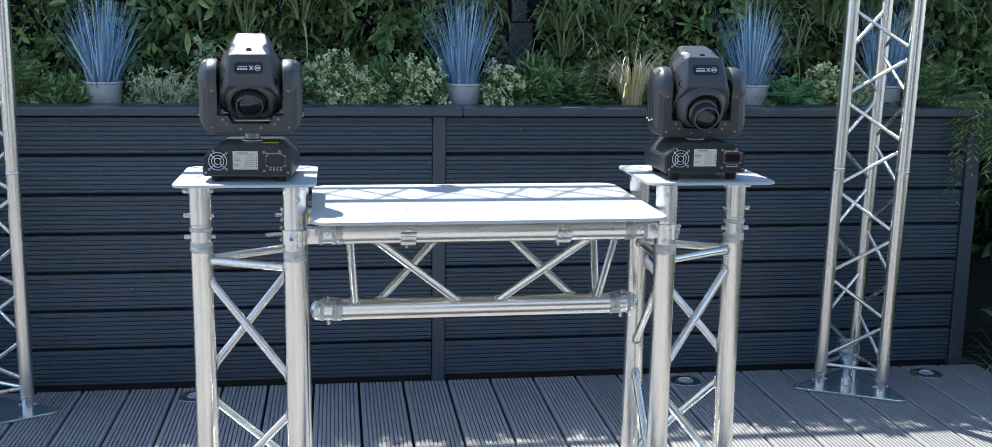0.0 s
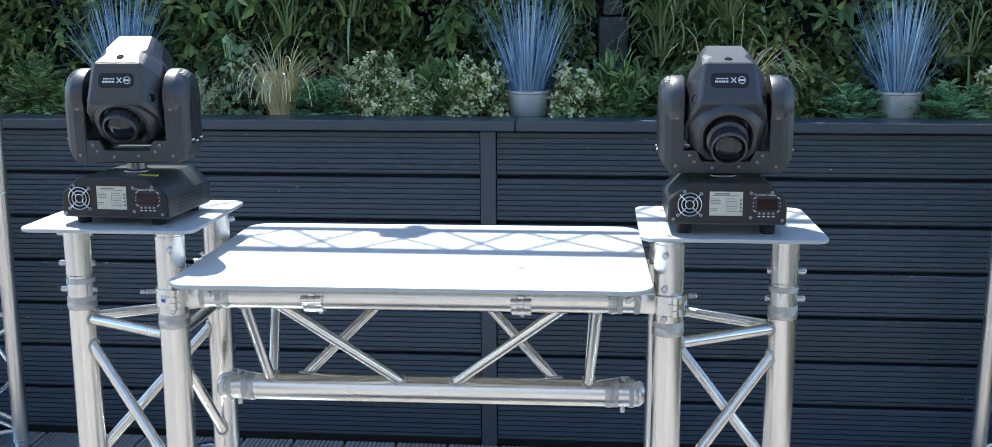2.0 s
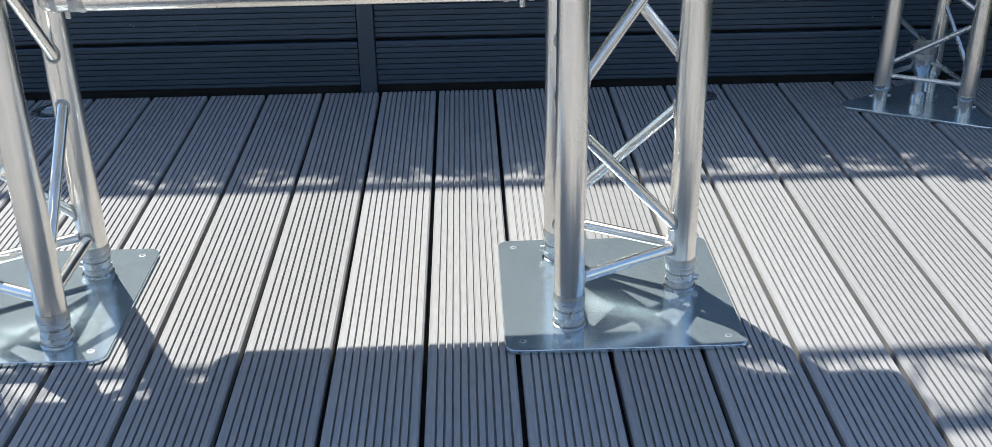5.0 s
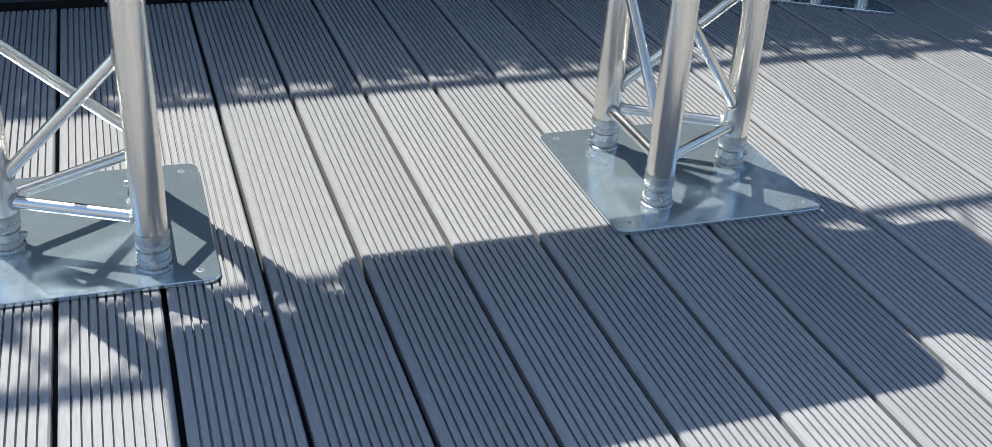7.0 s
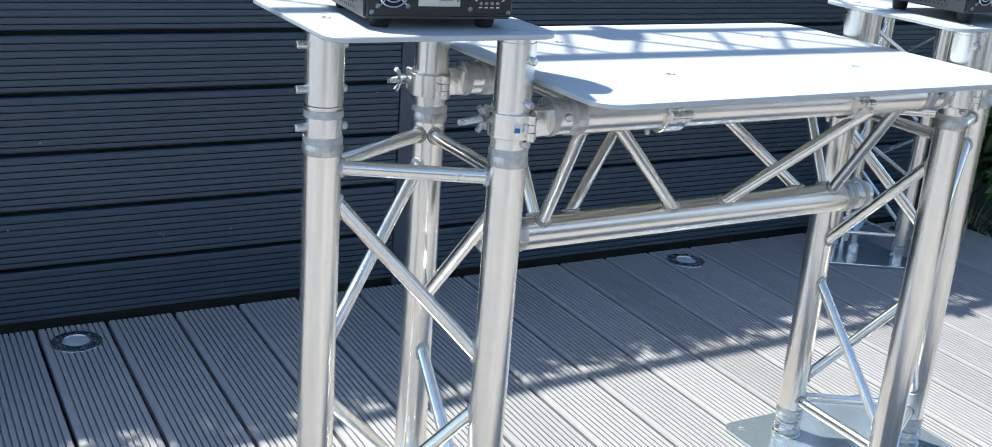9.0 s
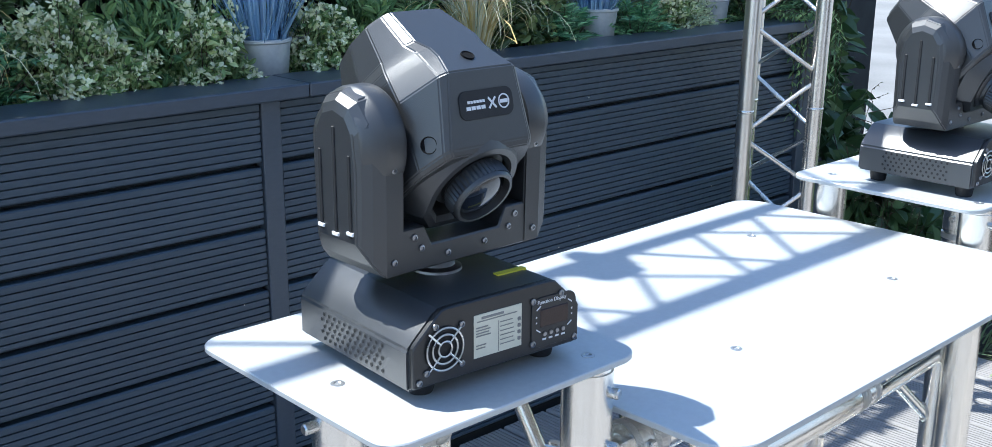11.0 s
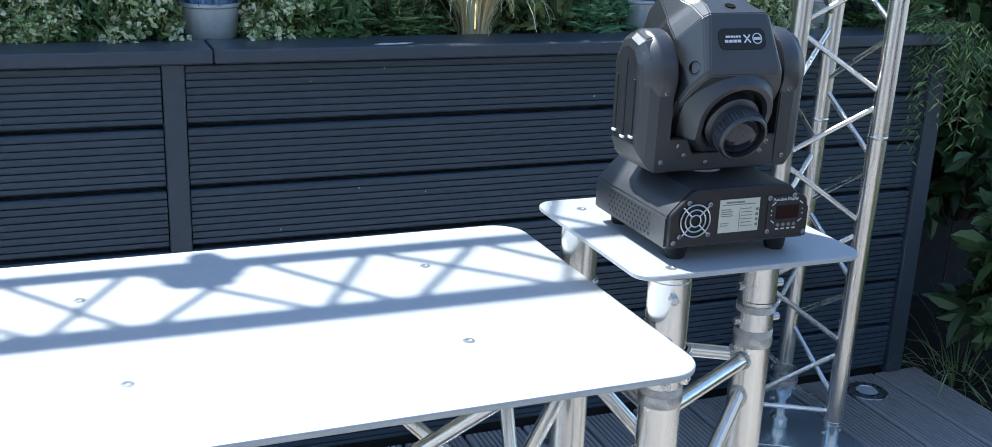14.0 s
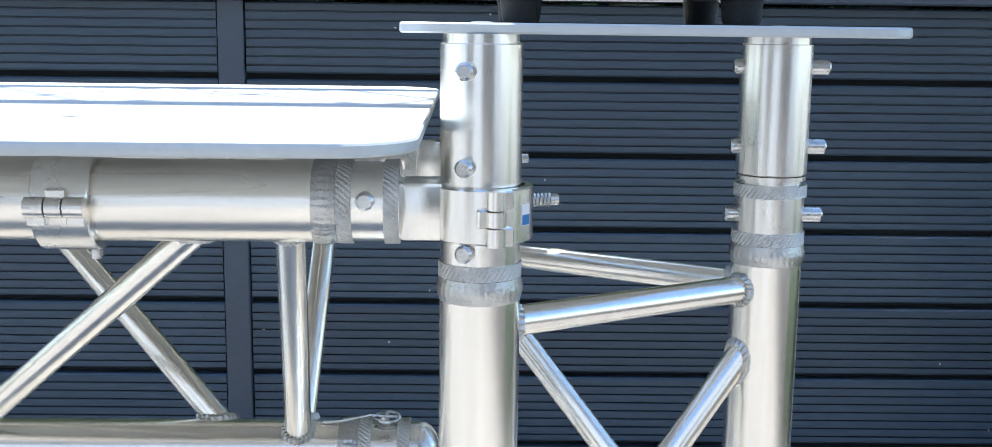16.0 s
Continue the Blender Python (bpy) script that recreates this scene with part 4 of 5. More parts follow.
    # head: local -y is the beam, local z its upper side
    head = new("head")
    head.parent = ob
    head.matrix_basis = pose(0, 0, 0.105 + lift, 0, 0, pan) @ pose(0, 0, 0.113, 0, 0, 0) @ pose(0, 0, 0, tilt, 0, 0)
    tagged(head, "black faceted lamp head with a round lens")

    SLIDE = Matrix.Translation((0, reach[0], reach[1]))
    AIM = Matrix.Translation((0, -0.045, -0.010)) @ pose(0, 0, 0, -16, 0, 0) @ Matrix.Translation((0, 0.045, 0.010))

    def ring(t, spine, hi, rim, shoulder, side, low, bottom):
        half = [(spine, hi), rim, shoulder, side, low, bottom]
        return [(u, t, v) for u, v in half] + [(-u, t, v) for u, v in half[::-1]]
    bm = bmesh.new()
    loft(bm, [ring(0.104, 0.022, 0.034, (0.027, 0.029), (0.033, 0.018), (0.036, -0.004), (0.032, -0.024), (0.022, -0.030)),
              ring(0.097, 0.029, 0.0465, (0.035, 0.040), (0.043, 0.024), (0.047, -0.002), (0.042, -0.033), (0.030, -0.040)),
              ring(0.054, 0.036, 0.0660, (0.043, 0.059), (0.053, 0.034), (0.058, 0.0), (0.053, -0.043), (0.037, -0.053)),
              ring(0.042, 0.029, 0.0715, (0.040, 0.066), (0.059, 0.039), (0.066, 0.0), (0.060, -0.047), (0.040, -0.058)),
              ring(0.031, 0.029, 0.0765, (0.041, 0.071), (0.062, 0.042), (0.069, 0.0), (0.063, -0.048), (0.042, -0.060)),
              ring(0.008, 0.0375, 0.0870, (0.0445, 0.0815), (0.064, 0.044), (0.071, -0.002), (0.066, -0.048), (0.042, -0.062)),
              ring(-0.050, 0.046, 0.0565, (0.0515, 0.052), (0.063, 0.027), (0.067, -0.004), (0.062, -0.044), (0.040, -0.060)),
              ring(-0.055, 0.043, 0.0525, (0.0485, 0.048), (0.060, 0.024), (0.064, -0.004), (0.059, -0.042), (0.038, -0.056))], Matrix())
    bmesh.ops.bevel(bm, geom=[e for e in bm.edges if e.calc_face_angle(0) > 0.1], offset=0.0013, segments=2, affect="EDGES")
    shell = part("shell", bm, BLACK, head, smooth=9)
    arch = [(0.0600 * math.cos(a), 0.0600 * math.sin(a)) for a in np.linspace(radians(-4), radians(184), 21)] + [(-0.057, -0.034), (-0.038, -0.056), (0.038, -0.056), (0.057, -0.034)]
    bm = bmesh.new()
    loft(bm, [[(u * k, t, v * k - 0.002) for u, v in arch] for t, k in ((-0.030, 1.05), (-0.055, 1.02), (-0.0575, 0.99), (-0.0745, 0.82), (-0.0765, 0.79), (-0.0765, 0.685), (-0.072, 0.62), (-0.056, 0.58))], Matrix.Translation((0, reach[0] * 0.45, reach[1] * 0.5)) @ AIM)
    part("hood", bm, BLACK, head, smooth=22)
    for s in (-1, 1):
        bm = bmesh.new()
        loft(bm, [[(s * (0.0665 + d), y, z) for y, z in ((-0.050, 0.004), (-0.056, -0.030), (-0.046, -0.034), (-0.012, -0.006), (-0.014, 0.002))] for d in (-0.004, 0.0012)], Matrix())
        part("side_panel", bm, BLACK, head, smooth=20)
    bm = bmesh.new()
    lathe(bm, [(0.041, -0.006), (0.041, 0.008), (0.039, 0.010), (0.0345, 0.0115), (0.0335, 0.016), (0.0355, 0.018), (0.0355, 0.036), (0.034, 0.038), (0.031, 0.038), (0.030, 0.028), (0.0, 0.028)], SLIDE @ AIM @ Matrix.Translation((0, -0.060, -0.004)) @ turn90 @ Matrix.Diagonal((0.85, 0.85, 1, 1)), 40)
    part("lens_barrel", bm, BLACK, head)
    bm = bmesh.new()
    grid = []
    for z in (0.020, 0.034):
        grid.append([bm.verts.new(SLIDE @ AIM @ Matrix.Translation((0, -0.060, -0.004)) @ turn90 @ Matrix.Diagonal((0.85, 0.85, 1, 1)) @ Vector(((0.0356 + 0.0014 * (k % 2)) * math.cos(math.pi * k / 45), (0.0356 + 0.0014 * (k % 2)) * math.sin(math.pi * k / 45), z))) for k in range(90)])
    for k in range(90):
        bm.faces.new((grid[0][k], grid[0][(k + 1) % 90], grid[1][(k + 1) % 90], grid[1][k]))
    part("focus_ring", bm, BLACK, head, "black ribbed focus ring", smooth=None)
    bm = bmesh.new()
    lathe(bm, [(0.0305, 0.029)] + [(0.0305 * math.cos(a), 0.029 + 0.008 * math.sin(a)) for a in np.linspace(0.1, math.pi / 2 - 0.001, 8)] + [(0, 0.037)], SLIDE @ AIM @ Matrix.Translation((0, -0.060, -0.004)) @ turn90 @ Matrix.Diagonal((0.85, 0.85, 1, 1)), 36)
    part("lens", bm, LENS, head, "coated glass lens")
    for s in (-1, 1):
        bm = bmesh.new()
        lathe(bm, [(0.0080, -0.001), (0.0076, 0.0016), (0.0070, 0.0016), (0.0064, 0.0006), (0, 0.0006)], pose(s * 0.0555, -0.036, 0.0455, 10, s * 60, 0), 16)
        part("plug", bm, PLUG, head)
    bm = bmesh.new()
    lathe(bm, [(0.0066, -0.001), (0.0062, 0.0012), (0.0055, 0.0012), (0.0050, 0.0005), (0, 0.0005)], pose(0.0, 0.026, 0.0790, -24.5, 0, 0), 16)
    part("plug", bm, PLUG, head)
    # nameplate on the upper face
    mm = pose(0.0, -0.019, 0.0731, 27.7, 0, 0) @ pose(0, 0, 0, 0, 0, 180)
    bm = bmesh.new()
    prism(bm, rounded_outline(0.031, 0.0125, 0.008, 5), -0.001, 0.0008, 0.0004, mm)
    badge = part("nameplate", bm, RUBBER, head, "small dark nameplate with white marks")
    bm = bmesh.new()
    for a in np.linspace(0, 2 * math.pi, 21)[:-1]:
        m = mm @ pose(-0.0195 + 0.0058 * math.cos(a), 0.0058 * math.sin(a), 0.0010, 0, 0, math.degrees(a) + 90)
        box(bm, -0.0011, 0.0011, -0.0006, 0.0006, -0.0002, 0.0002, 0, m)
    box(bm, -0.024, -0.015, -0.0016, 0.0016, 0.0008, 0.0012, 0, mm)
    for k in (-1, 1):
        box(bm, -0.0062, 0.0062, -0.0009, 0.0009, -0.0002, 0.0002, 0, mm @ pose(-0.006, 0, 0.0010, 0, 0, 48 * k))
    for k in range(4):
        box(bm, 0.0025 + 0.0056 * k, 0.0070 + 0.0056 * k, 0.0010, 0.0042, 0.0008, 0.0012, 0, mm)
    for k in range(6):
        box(bm, 0.0025 + 0.0034 * k, 0.0050 + 0.0034 * k, -0.0038, -0.0014, 0.0008, 0.0012, 0, mm)
    part("mark", bm, WHITE_PRINT, badge)
    return ob


moving_head(-0.522, -1.130, -4, 50, 4, True, "black moving head stage lamp tilted down on a totem plate", (0.011, 0.007), 0.002, 0.006, 0.005)
moving_head(0.511, -1.120, 0, 39, 0, False, "black moving head stage lamp with lens angled forward", (-0.014, -0.008), -0.0095, 0.0005, 0.0)


# ---- planting ----
def leaves(name, mat, parent, places, seed, length, width, spread=0.35, droop=0.2, fold=0.25, kind=""):
    """Many small pointed leaves, each folded along its rib. places: rows of position and growing way."""
    rng = np.random.default_rng(seed)
    pos, way = np.asarray(places[0], float), np.asarray(places[1], float)
    n = len(pos)
    way = way + rng.normal(0, spread, (n, 3))
    way[:, 2] -= droop
    way /= np.linalg.norm(way, axis=1, keepdims=True)
    side = np.cross(way, rng.normal(0, 1, (n, 3)))
    side /= np.linalg.norm(side, axis=1, keepdims=True)
    up = np.cross(side, way)
    ln = length * rng.uniform(0.6, 1.25, (n, 1))
    wd = width * rng.uniform(0.7, 1.2, (n, 1))
    down = np.array([0, 0, 1.0]) * ln

    def at(t, w, sag):
        return pos + way * ln * t + side * wd * w + up * wd * fold * abs(w) * 2 - down * sag
    if width > 0.008:
        rows = [at(0, 0, 0), at(0.22, 0.36, 0.0), at(0.55, 0.5, 0.03), at(0.82, 0.30, 0.09), at(1, 0, 0.15), at(0.82, -0.30, 0.09), at(0.55, -0.5, 0.03), at(0.22, -0.36, 0.0), at(0.38, 0, 0.01), at(0.70, 0, 0.05)]
        f = np.array([[0, 8, 1], [1, 8, 2], [2, 8, 9], [2, 9, 3], [3, 9, 4], [0, 7, 8], [7, 6, 8], [6, 9, 8], [6, 5, 9], [5, 4, 9]])
    else:
        rows = [at(0, 0, 0), at(0.45, 0.5, 0), at(1, 0, 0.15), at(0.45, -0.5, 0), at(0.5, 0, 0)]
        f = np.array([[0, 4, 1], [1, 4, 2], [0, 3, 4], [3, 2, 4]])
    verts = np.stack(rows, 1).reshape(-1, 3)
    faces = (np.arange(n)[:, None, None] * len(rows) + f).reshape(-1, 3)
    me = bpy.data.meshes.new(name)
    me.from_pydata(verts.tolist(), [], faces.tolist())
    me.materials.append(mat)
    ob = new(name, me)
    if parent:
        ob.parent = parent
    if kind:
        tagged(ob, kind=kind)
    return ob


def blades(name, mat, parent, root, seed, count, height, lean, width, droop, spread_root=0.03, back=0.0, kind="", floor=-9.0, seg=5):
    """Grass: thin tapering blades that rise from a tuft and bend over."""
    rng = np.random.default_rng(seed)
    verts, faces = [], []
    for _ in range(count):
        a = rng.uniform(0, 2 * math.pi)
        tilt = abs(rng.normal(0, lean))
        h = height * rng.uniform(0.6, 1.1)
        r0 = spread_root * math.sqrt(rng.uniform(0, 1))
        p = np.array([root[0] + r0 * math.cos(a), root[1] + r0 * math.sin(a), root[2]])
        out = np.array([math.cos(a), math.sin(a), 0.0])
        if out[1] > 0:
            out[1] *= 1 - back
        side = np.array([-out[1], out[0], 0]) * width * rng.uniform(0.6, 1.2)
        d = droop * rng.uniform(0.5 if seg > 5 else 0.3, 1.5)
        b = len(verts)
        ang = tilt
        q = p.copy()
        for s in range(seg + 1):
            w = (1 - (s / seg) ** 1.5) * 0.5 + 0.04
            verts += [(q + side * w).tolist(), (q - side * w).tolist()]
            ang += 3.0 * d * (s + 1) / (seg * (seg + 1))
            q = q + (out * math.sin(ang) + np.array([0, 0, 1]) * math.cos(ang)) * h / seg
            q[2] = max(q[2], floor + 0.004 * s)
        for s in range(seg):
            faces.append((b + 2 * s, b + 2 * s + 1, b + 2 * s + 3, b + 2 * s + 2))
    me = bpy.data.meshes.new(name)
    me.from_pydata(verts, [], faces)
    me.materials.append(mat)
    ob = new(name, me)
    if parent:
        ob.parent = parent
    if kind:
        tagged(ob, kind=kind)
    return ob


def shrub_points(rng, centre, size, twigs, per_twig, rise=0.5):
    """Leaf places along curved twigs that fan out from a low centre."""
    pos, way, lines = [], [], []
    c = np.array(centre, float)
    for _ in range(twigs):
        a, el = rng.uniform(0, 2 * math.pi), rng.uniform(0.05, 1.35)
        d = np.array([math.cos(a) * math.cos(el), math.sin(a) * math.cos(el), math.sin(el)])
        tip = c + d * np.array(size) * rng.uniform(0.6, 1.12)
        root = c + np.array([d[0] * 0.25 * size[0], d[1] * 0.25 * size[1], 0])
        lines.append((root, tip))
        for t in rng.uniform(0.25, 1.0, per_twig):
            p = root + (tip - root) * t + np.array([0, 0, 0.12 * size[2] * math.sin(math.pi * t)]) + rng.normal(0, 0.006, 3)
            pos.append(p)
            way.append(d * 0.6 + rng.normal(0, 0.7, 3) + np.array([0, 0, rise]))
    return np.array(pos), np.array(way), lines


def twig_mesh(name, lines, parent, r=0.0016):
    bm = bmesh.new()
    for a, b in lines:
        m = frame_of(a, b)
        n = (Vector(b) - Vector(a)).length
        lathe(bm, [(r, 0), (r * 0.4, n)], m, 5)
    return part(name, bm, TWIG, parent, smooth=None)


def shrub(x, y, size, seed, style, label):
    rng = np.random.default_rng(seed)
    size = tuple(1.28 * v for v in size)
    ob = thing("shrub", label, "plant", "small shrubs along the planter")
    z = 0.885
    if style == "blossom":
        pos, way, lines = shrub_points(rng, (x, y, z), size, 120, 26)
        leaves("foliage", LEAF_PALE, ob, (pos, way), seed, 0.021, 0.0090, 0.4, 0.0)
        tips = np.repeat(np.array([b for _, b in lines])[:100], 14, 0)
        leaves("blossom", BLOSSOM, ob, (tips + rng.normal(0, 0.0055, tips.shape), rng.normal(0, 1, tips.shape) + np.array([0, -0.3, 0.6])), seed + 1, 0.0128, 0.0095, 0.3, -0.1)
    elif style == "twiggy":
        pos, way, lines = shrub_points(rng, (x, y, z), size, 120, 22)
        leaves("foliage", LEAF_GREY, ob, (pos, way), seed, 0.024, 0.0062, 0.5, 0.0)
    elif style == "willow":
        pos, way, lines = shrub_points(rng, (x, y, z), size, 80, 24, 0.8)
        leaves("foliage", LEAF_FERN, ob, (pos, way), seed, 0.042, 0.010, 0.35, 0.0)
    elif style == "fern":
        pos, way, lines = [], [], []
        c = np.array((x, y, z))
        for k in range(64):
            a, el = rng.uniform(0, 2 * math.pi), rng.uniform(0.15, 1.3)
            d = np.array([math.cos(a) * math.cos(el), math.sin(a) * math.cos(el), math.sin(el)])
            tip = c + d * np.array(size) * rng.uniform(0.75, 1.15)
            across = np.cross(d, (0, 0, 1.0))
            across /= np.linalg.norm(across) + 1e-6
            lines.append((c, tip))
            for t in np.linspace(0.2, 1.0, 17):
                p = c + (tip - c) * t + np.array([0, 0, 0.18 * size[2] * math.sin(math.pi * t)])
                for s in (-1, 1):
                    pos.append(p)
                    way.append(across * s * 1.0 + d * 0.8)
        pos, way = np.array(pos), np.array(way)
        leaves("foliage", LEAF_FERN if seed % 2 else LEAF_BLUEGREEN, ob, (pos, way), seed, 0.034, 0.0065, 0.18, 0.05)
    elif style == "round":
        pos, way, lines = shrub_points(rng, (x, y, z), size, 26, 10, 0.2)
        leaves("foliage", LEAF_ROUND, ob, (pos, way), seed, 0.020, 0.021, 0.5, 0.0, 0.1)
    elif style == "broad":
        pos, way, lines = shrub_points(rng, (x, y, z), size, 60, 18, 0.3)
        leaves("foliage", LEAF_DARK, ob, (pos, way), seed, 0.045, 0.022, 0.35, 0.1)
    tagged(twig_mesh("stem", lines, ob), kind="stuff")
    return ob


def blue_grass(x, y, seed, label):
    ob = thing("potted_grass", label, "potted plant", "blue grass in zinc pots")
    z = 0.866
    bm = bmesh.new()
    lathe(bm, [(0, z), (0.046, z), (0.048, z + 0.003), (0.0605, z + 0.128), (0.064, z + 0.131), (0.064, z + 0.136), (0.0615, z + 0.138), (0.058, z + 0.134), (0.056, z + 0.112), (0, z + 0.112)], Matrix.Translation((x, y, 0)), 40)
    part("pot", bm, ZINC, ob, "grey galvanised pot")
    blades("grass", GRASS_BLUE, ob, (x, y, z + 0.112), seed, 190, 0.33, 0.29, 0.0050, 0.14, 0.050)
    blades("grass", GRASS_BLUE, ob, (x, y, z + 0.112), seed + 40, 46, 0.27, 0.60, 0.0028, 0.35, 0.05)
    return ob


def sedge(x, y, seed, label):
    ob = thing("sedge", label, "plant", "tan sedge tufts")
    blades("grass", GRASS_TAN, ob, (x, y, 0.866), seed, 110, 0.215, 0.08, 0.0056, 0.45, 0.036, floor=0.94)
    blades("grass", GRASS_TAN, ob, (x, y, 0.866), seed + 9, 80, 0.40, 0.17, 0.0046, 2.0, 0.036, floor=0.945, seg=11)
    blades("grass", GRASS_PALE, ob, (x, y, 0.866), seed + 14, 50, 0.46, 0.26, 0.0036, 2.1, 0.036, floor=0.945, seg=11)
    blades("grass", GRASS_TAN, ob, (x, y - 0.09, 0.935), seed + 5, 3, 0.10, 0.9, 0.0028, 1.9, 0.010, back=1.0)
    return ob


for k, x in enumerate((-1.095, 0.098, 1.130, 1.63)):
    blue_grass(x, 0.178, 20 + k, "blue ornamental grass in a grey zinc pot")
sedge(-0.62, 0.17, 51, "dry tan sedge tuft with arching blades")
sedge(0.69, 0.17, 52, "dry tan sedge tuft hanging over the coping")
for x, y, size, style, label in (
        (-1.36, 0.19, (0.12, 0.07, 0.16), "fern", "dark green fern in the planter"),
        (-1.23, 0.17, (0.08, 0.05, 0.10), "willow", "dark grassy shrub beside a zinc pot"),
        (-0.90, 0.18, (0.12, 0.07, 0.13), "twiggy", "grey green twiggy shrub beside a pot"),
        (-0.77, 0.24, (0.08, 0.06, 0.20), "round", "upright sprig with round leaves"),
        (-0.48, 0.18, (0.12, 0.08, 0.13), "fern", "feathery green shrub beside the sedge"),
        (-0.335, 0.17, (0.10, 0.07, 0.16), "blossom", "shrub with small pale leaves and cream blossom"),
        (-0.235, 0.15, (0.08, 0.06, 0.10), "blossom", "low shrub with cream blossom"),
        (-0.155, 0.20, (0.10, 0.07, 0.16), "willow", "narrow-leaved dark green shrub"),
        (-0.05, 0.16, (0.10, 0.07, 0.15), "blossom", "shrub with cream blossom beside a zinc pot"),
        (0.225, 0.17, (0.09, 0.07, 0.14), "blossom", "pale small-leaved shrub beside the blue grass"),
        (0.365, 0.18, (0.11, 0.08, 0.16), "willow", "bright green narrow-leaved planter shrub"),
        (0.50, 0.20, (0.10, 0.07, 0.13), "fern", "dark feathery shrub in the planter"),
        (0.87, 0.19, (0.12, 0.08, 0.15), "broad", "broad-leaved green shrub in the planter"),
        (0.98, 0.16, (0.09, 0.06, 0.11), "fern", "feathery shrub beside a pot"),
        (1.27, 0.15, (0.11, 0.09, 0.11), "fern", "light green fern overhanging the coping"),
        (1.42, 0.18, (0.10, 0.07, 0.14), "blossom", "shrub with cream blossom behind the tower"),
        (1.52, 0.17, (0.09, 0.07, 0.12), "twiggy", "grey green twiggy shrub"),
        (1.80, 0.14, (0.14, 0.12, 0.16), "fern", "trailing feathery fern at the planter's end")):
    shrub(x, y, size, int(1000 + 97 * (x + 3)), style, label)

# fern strands that hang down over the wall's end
trail = thing("trailing_fern", "feathery green fern strands hanging over the wall end", "plant")
r = np.random.default_rng(77)
pos, way, lines = [], [], []
for k in range(26):
    a = np.array([r.uniform(1.70, 1.93), r.uniform(-0.035, 0.03), 0.945])
    drop, fall = r.uniform(0.08, 0.34), np.array([r.uniform(0.0, 0.10), -r.uniform(0.02, 0.05), 0])
    last = a
    for t in np.linspace(0.05, 1, 16):
        q = a + fall * min(1, 2.2 * t) + np.array([0, 0, 0.03 * math.sin(math.pi * min(1, 2 * t)) - drop * t * t])
        lines.append((last, q))
        last = q
        for s in (-1, 1):
            pos.append(q)
            way.append(np.array([s * 1.0, r.normal(0, 0.4), -0.5]))
leaves("foliage", LEAF_FERN, trail, (np.array(pos), np.array(way)), 78, 0.030, 0.006, 0.2, 0.2)
tagged(twig_mesh("stem", lines, trail, 0.0012), kind="stuff")

# hedge panels on the fence

def hedge_cloud(x0, x1, z0, z1, y_of, count, seed):
    r = np.random.default_rng(seed)
    x, z = r.uniform(x0, x1, count), r.uniform(z0, z1, count)
    lump = np.array([noise.noise(Vector((a * 3.1, b * 3.1, seed))) + 0.5 * noise.noise(Vector((a * 8, b * 8, seed))) for a, b in zip(x, z)])
    y = y_of - 0.17 * (lump * 0.9 + 0.45).clip(0, 1.4) - r.uniform(0, 0.05, count)
    w = np.stack([r.normal(0, 0.6, count), -np.abs(r.normal(0.8, 0.3, count)), r.normal(0.0, 0.55, count)], 1)
    keep = lump > -0.38
    return np.stack([x, y, z], 1)[keep], w[keep]


def whorls(pos, way, n, seed):
    """Leaves that stand out in a ring round the end of each shoot."""
    r = np.random.default_rng(seed)
    ax = way / np.linalg.norm(way, axis=1, keepdims=True)
    side = np.cross(ax, (0.0, 0.0, 1.0))
    side /= np.linalg.norm(side, axis=1, keepdims=True) + 1e-6
    up = np.cross(side, ax)
    p, w = [], []
    for k in range(n):
        a = 2 * math.pi * k / n + r.uniform(-0.25, 0.25, (len(pos), 1))
        p.append(pos)
        w.append(ax * r.uniform(0.25, 0.7, (len(pos), 1)) + side * np.cos(a) + up * np.sin(a))
    return np.concatenate(p), np.concatenate(w)


for x0, x1, seed in ((-2.6, -0.88, 61), (-0.88, 0.845, 62), (0.845, 2.6, 63)):
    hedge = thing("hedge_panel", "artificial hedge panel of mixed dark green leaves", "hedge", "hedge panels on the fence", kind="stuff")
    for mat, n, ln, wd, s in ((LEAF_DARK, 4200, 0.038, 0.018, 0), (LEAF_FERN, 4600, 0.032, 0.009, 1), (LEAF_BIG, 700, 0.060, 0.026, 2), (LEAF_ROUND, 500, 0.022, 0.020, 3), (LEAF_PALE, 1500, 0.034, 0.014, 4)):
        pos, way = hedge_cloud(x0, x1, 0.86, 1.955, 0.56, n, seed * 7 + s)
        keep = ~((pos[:, 0] > 0.275) & (pos[:, 0] < 0.405))
        leaves("foliage", mat, hedge, (pos[keep], way[keep]), seed + s, ln, wd, 0.3, 0.35)
    for mat, n, ln, wd, s in ((LEAF_BIG, 330, 0.060, 0.027, 11), (LEAF_DARK, 420, 0.044, 0.020, 12)):
        pos, way = hedge_cloud(x0, x1, 0.90, 1.955, 0.545, n, seed * 5 + s)
        keep = ~((pos[:, 0] > 0.255) & (pos[:, 0] < 0.425))
        pos, way = whorls(pos[keep], way[keep], 7, seed + s)
        leaves("foliage", mat, hedge, (pos, way), seed + s, ln, wd, 0.12, 0.1)
    r = np.random.default_rng(seed)
    for k in range(22):
        gx, gz = r.uniform(x0 + 0.1, x1 - 0.1), r.uniform(1.08, 1.5)
        if 0.2 < gx < 0.48:
            continue
        blades("strap_leaf", GRASS_GREEN, hedge, (gx, 0.37, gz), seed * 3 + k, 64, 0.27, 0.75, 0.0075, 1.2, 0.03, 0.8)
bm = bmesh.new()
box(bm, 0.295, 0.387, 0.46, 0.53, 0.99, 1.205, 0.004)
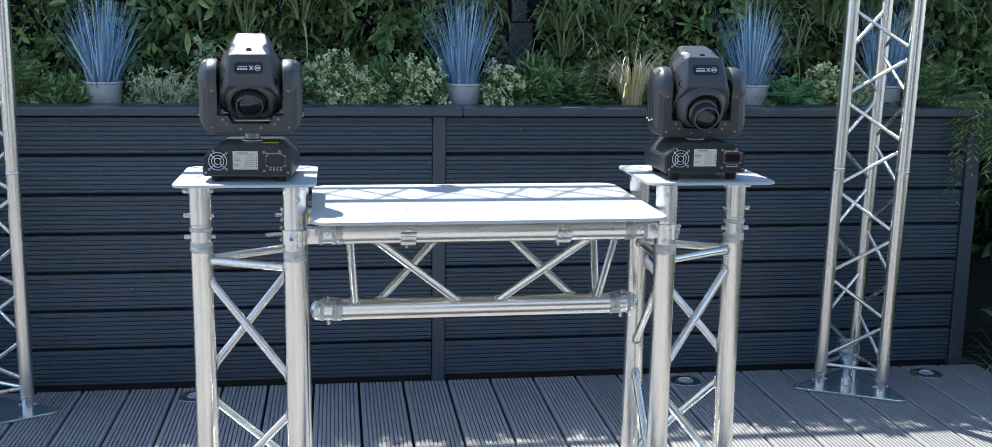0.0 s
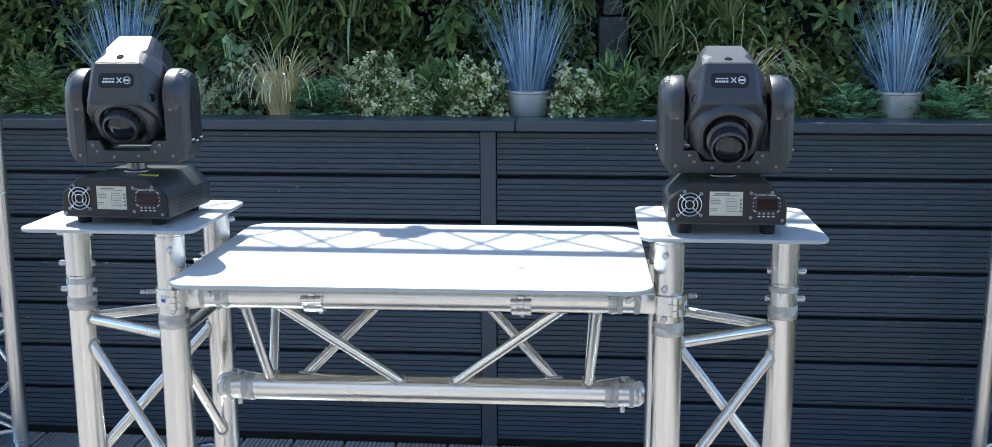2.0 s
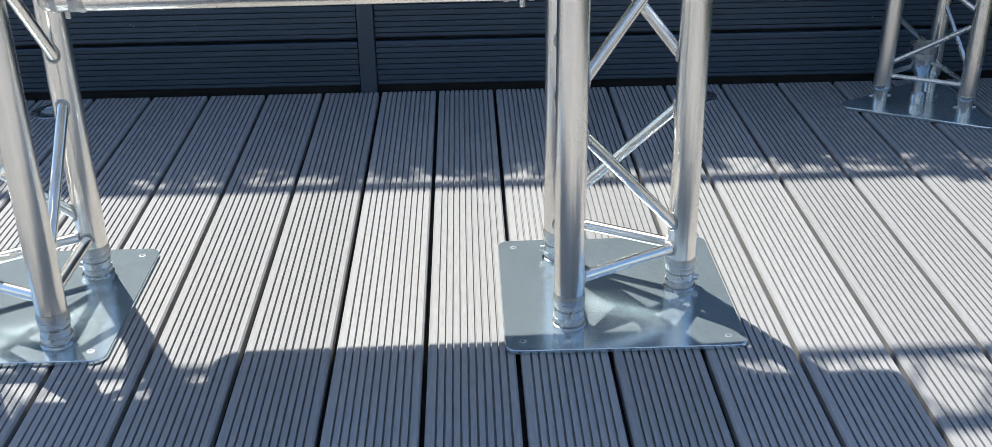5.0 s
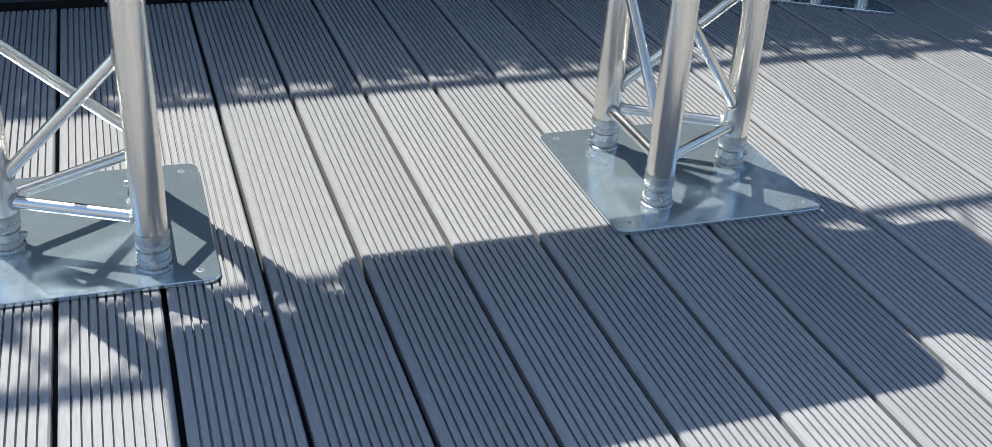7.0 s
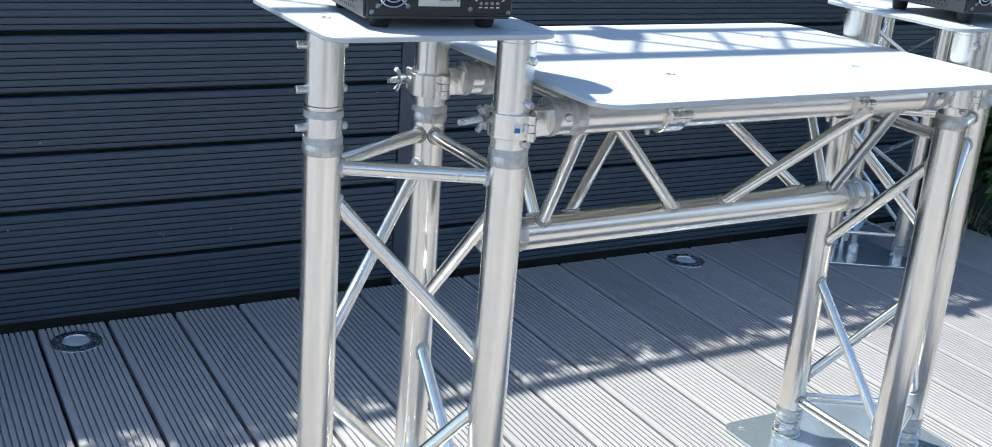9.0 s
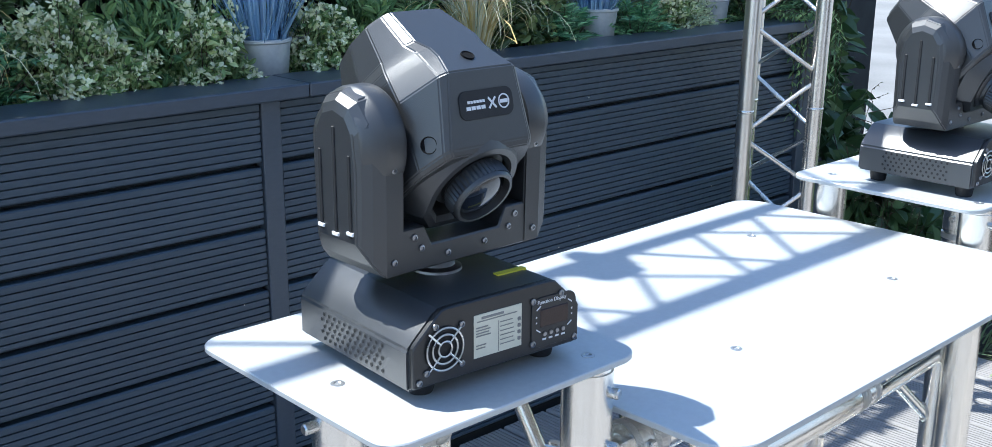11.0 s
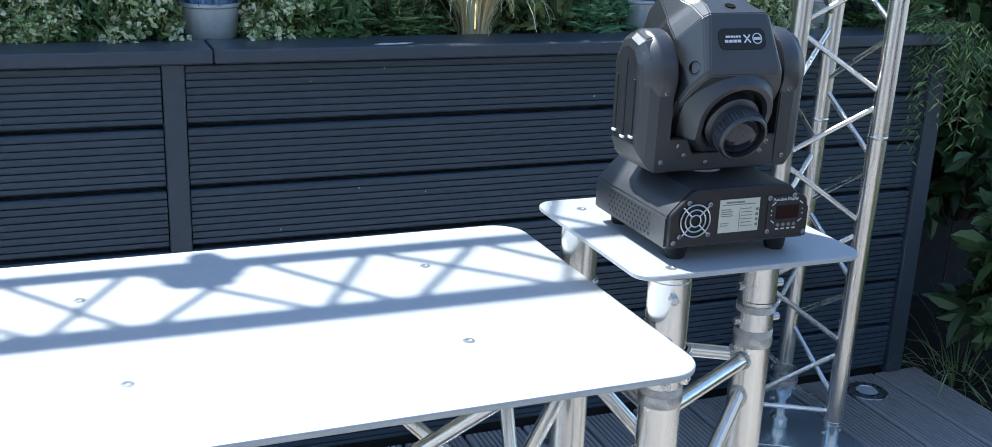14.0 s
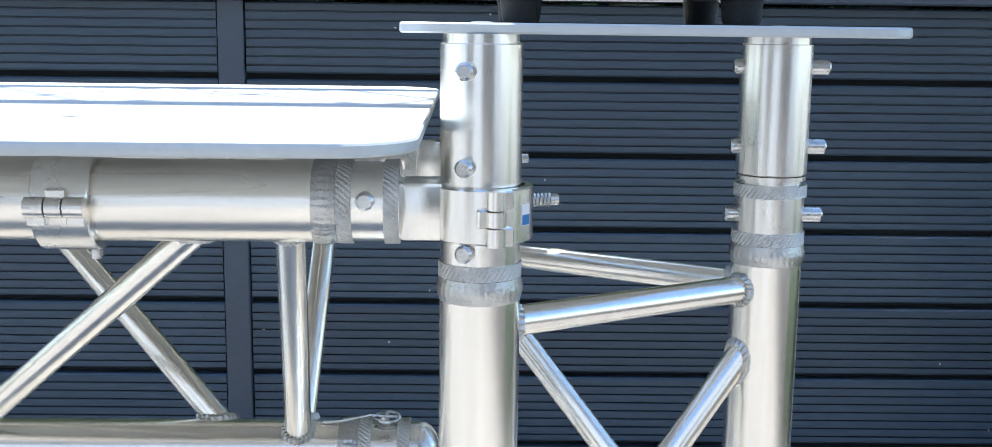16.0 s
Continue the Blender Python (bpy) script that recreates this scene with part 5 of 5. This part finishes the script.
tagged(new("utility_box", mesh_of("utility_box", bm, FENCE_SMOOTH, 30)), "dark grey box fixed to the fence between hedge panels", "box")
bm = bmesh.new()
box(bm, 0.31, 0.37, 0.50, 0.558, 1.21, 1.95, 0.003)
tagged(new("fence_post", mesh_of("fence_post", bm, FENCE_SMOOTH, 30)), "dark post between hedge panels", "post", kind="structure")


def big_bush(x, y, z, size, seed, count, label, mat=None, ln=0.105, wd=0.052):
    ob = thing("bush", label, "bush", "broad-leaved bushes beside the deck")
    r = np.random.default_rng(seed)
    pos, way, lines = shrub_points(r, (x, y, z), size, count, 16, 0.1)
    leaves("foliage", mat or LEAF_BUSH, ob, (pos, way), seed, ln, wd, 0.35, 0.25)
    tagged(twig_mesh("stem", [((x, y, -0.11), (x, y, z + 0.05))] + lines, ob, 0.004), kind="stuff")
    return ob


big_bush(2.32, -0.10, 0.05, (0.34, 0.30, 0.55), 301, 60, "broad-leaved green bush at the deck's edge")
big_bush(2.40, 0.38, 0.30, (0.40, 0.26, 0.85), 302, 90, "tall dark green bush behind the planter's end")
big_bush(2.42, -0.65, 0.05, (0.36, 0.34, 0.45), 303, 55, "leafy green bush beside the decking", LEAF_BUSH, 0.07, 0.03)
big_bush(2.55, -1.3, 0.05, (0.40, 0.36, 0.6), 304, 60, "large green bush beside the decking")
grasses = thing("verge_grass", "long green grass along the deck's edge", "grass", kind="stuff")
for k, (x, y) in enumerate(((2.12, -0.02), (2.10, -0.25), (2.14, -0.5), (2.10, -0.75))):
    blades("grass", GRASS_GREEN, grasses, (x, y, -0.1), 400 + k, 60, 0.36, 0.5, 0.006, 1.8, 0.06)

stalks = thing("flowering_stalks", "dry twiggy flower stalks beside the planter end", "plant")
r = np.random.default_rng(91)
pos, way, lines = [], [], []
for k in range(12):
    a = np.array([2.12 + r.uniform(-0.06, 0.10), -0.12 + r.uniform(-0.15, 0.12), 0.0])
    tip = a + np.array([r.uniform(-0.16, 0.16), -r.uniform(0.0, 0.12), r.uniform(0.42, 0.75)])
    lines.append((a, tip))
    for t in np.linspace(0.45, 1.0, 12):
        q = a + (tip - a) * t
        d = np.array([r.normal(0, 1), r.normal(0, 1), 0.6]) * 0.035
        lines.append((q, q + d))
        for s in (0.4, 0.7, 1.0):
            pos.append(q + d * s)
            way.append(d * 20 + r.normal(0, 0.4, 3))
leaves("flower", LEAF_STALK, stalks, (np.array(pos), np.array(way)), 92, 0.013, 0.005, 0.4, 0.0, kind="stuff")
tagged(twig_mesh("stem", lines, stalks, 0.0014), kind="stuff")
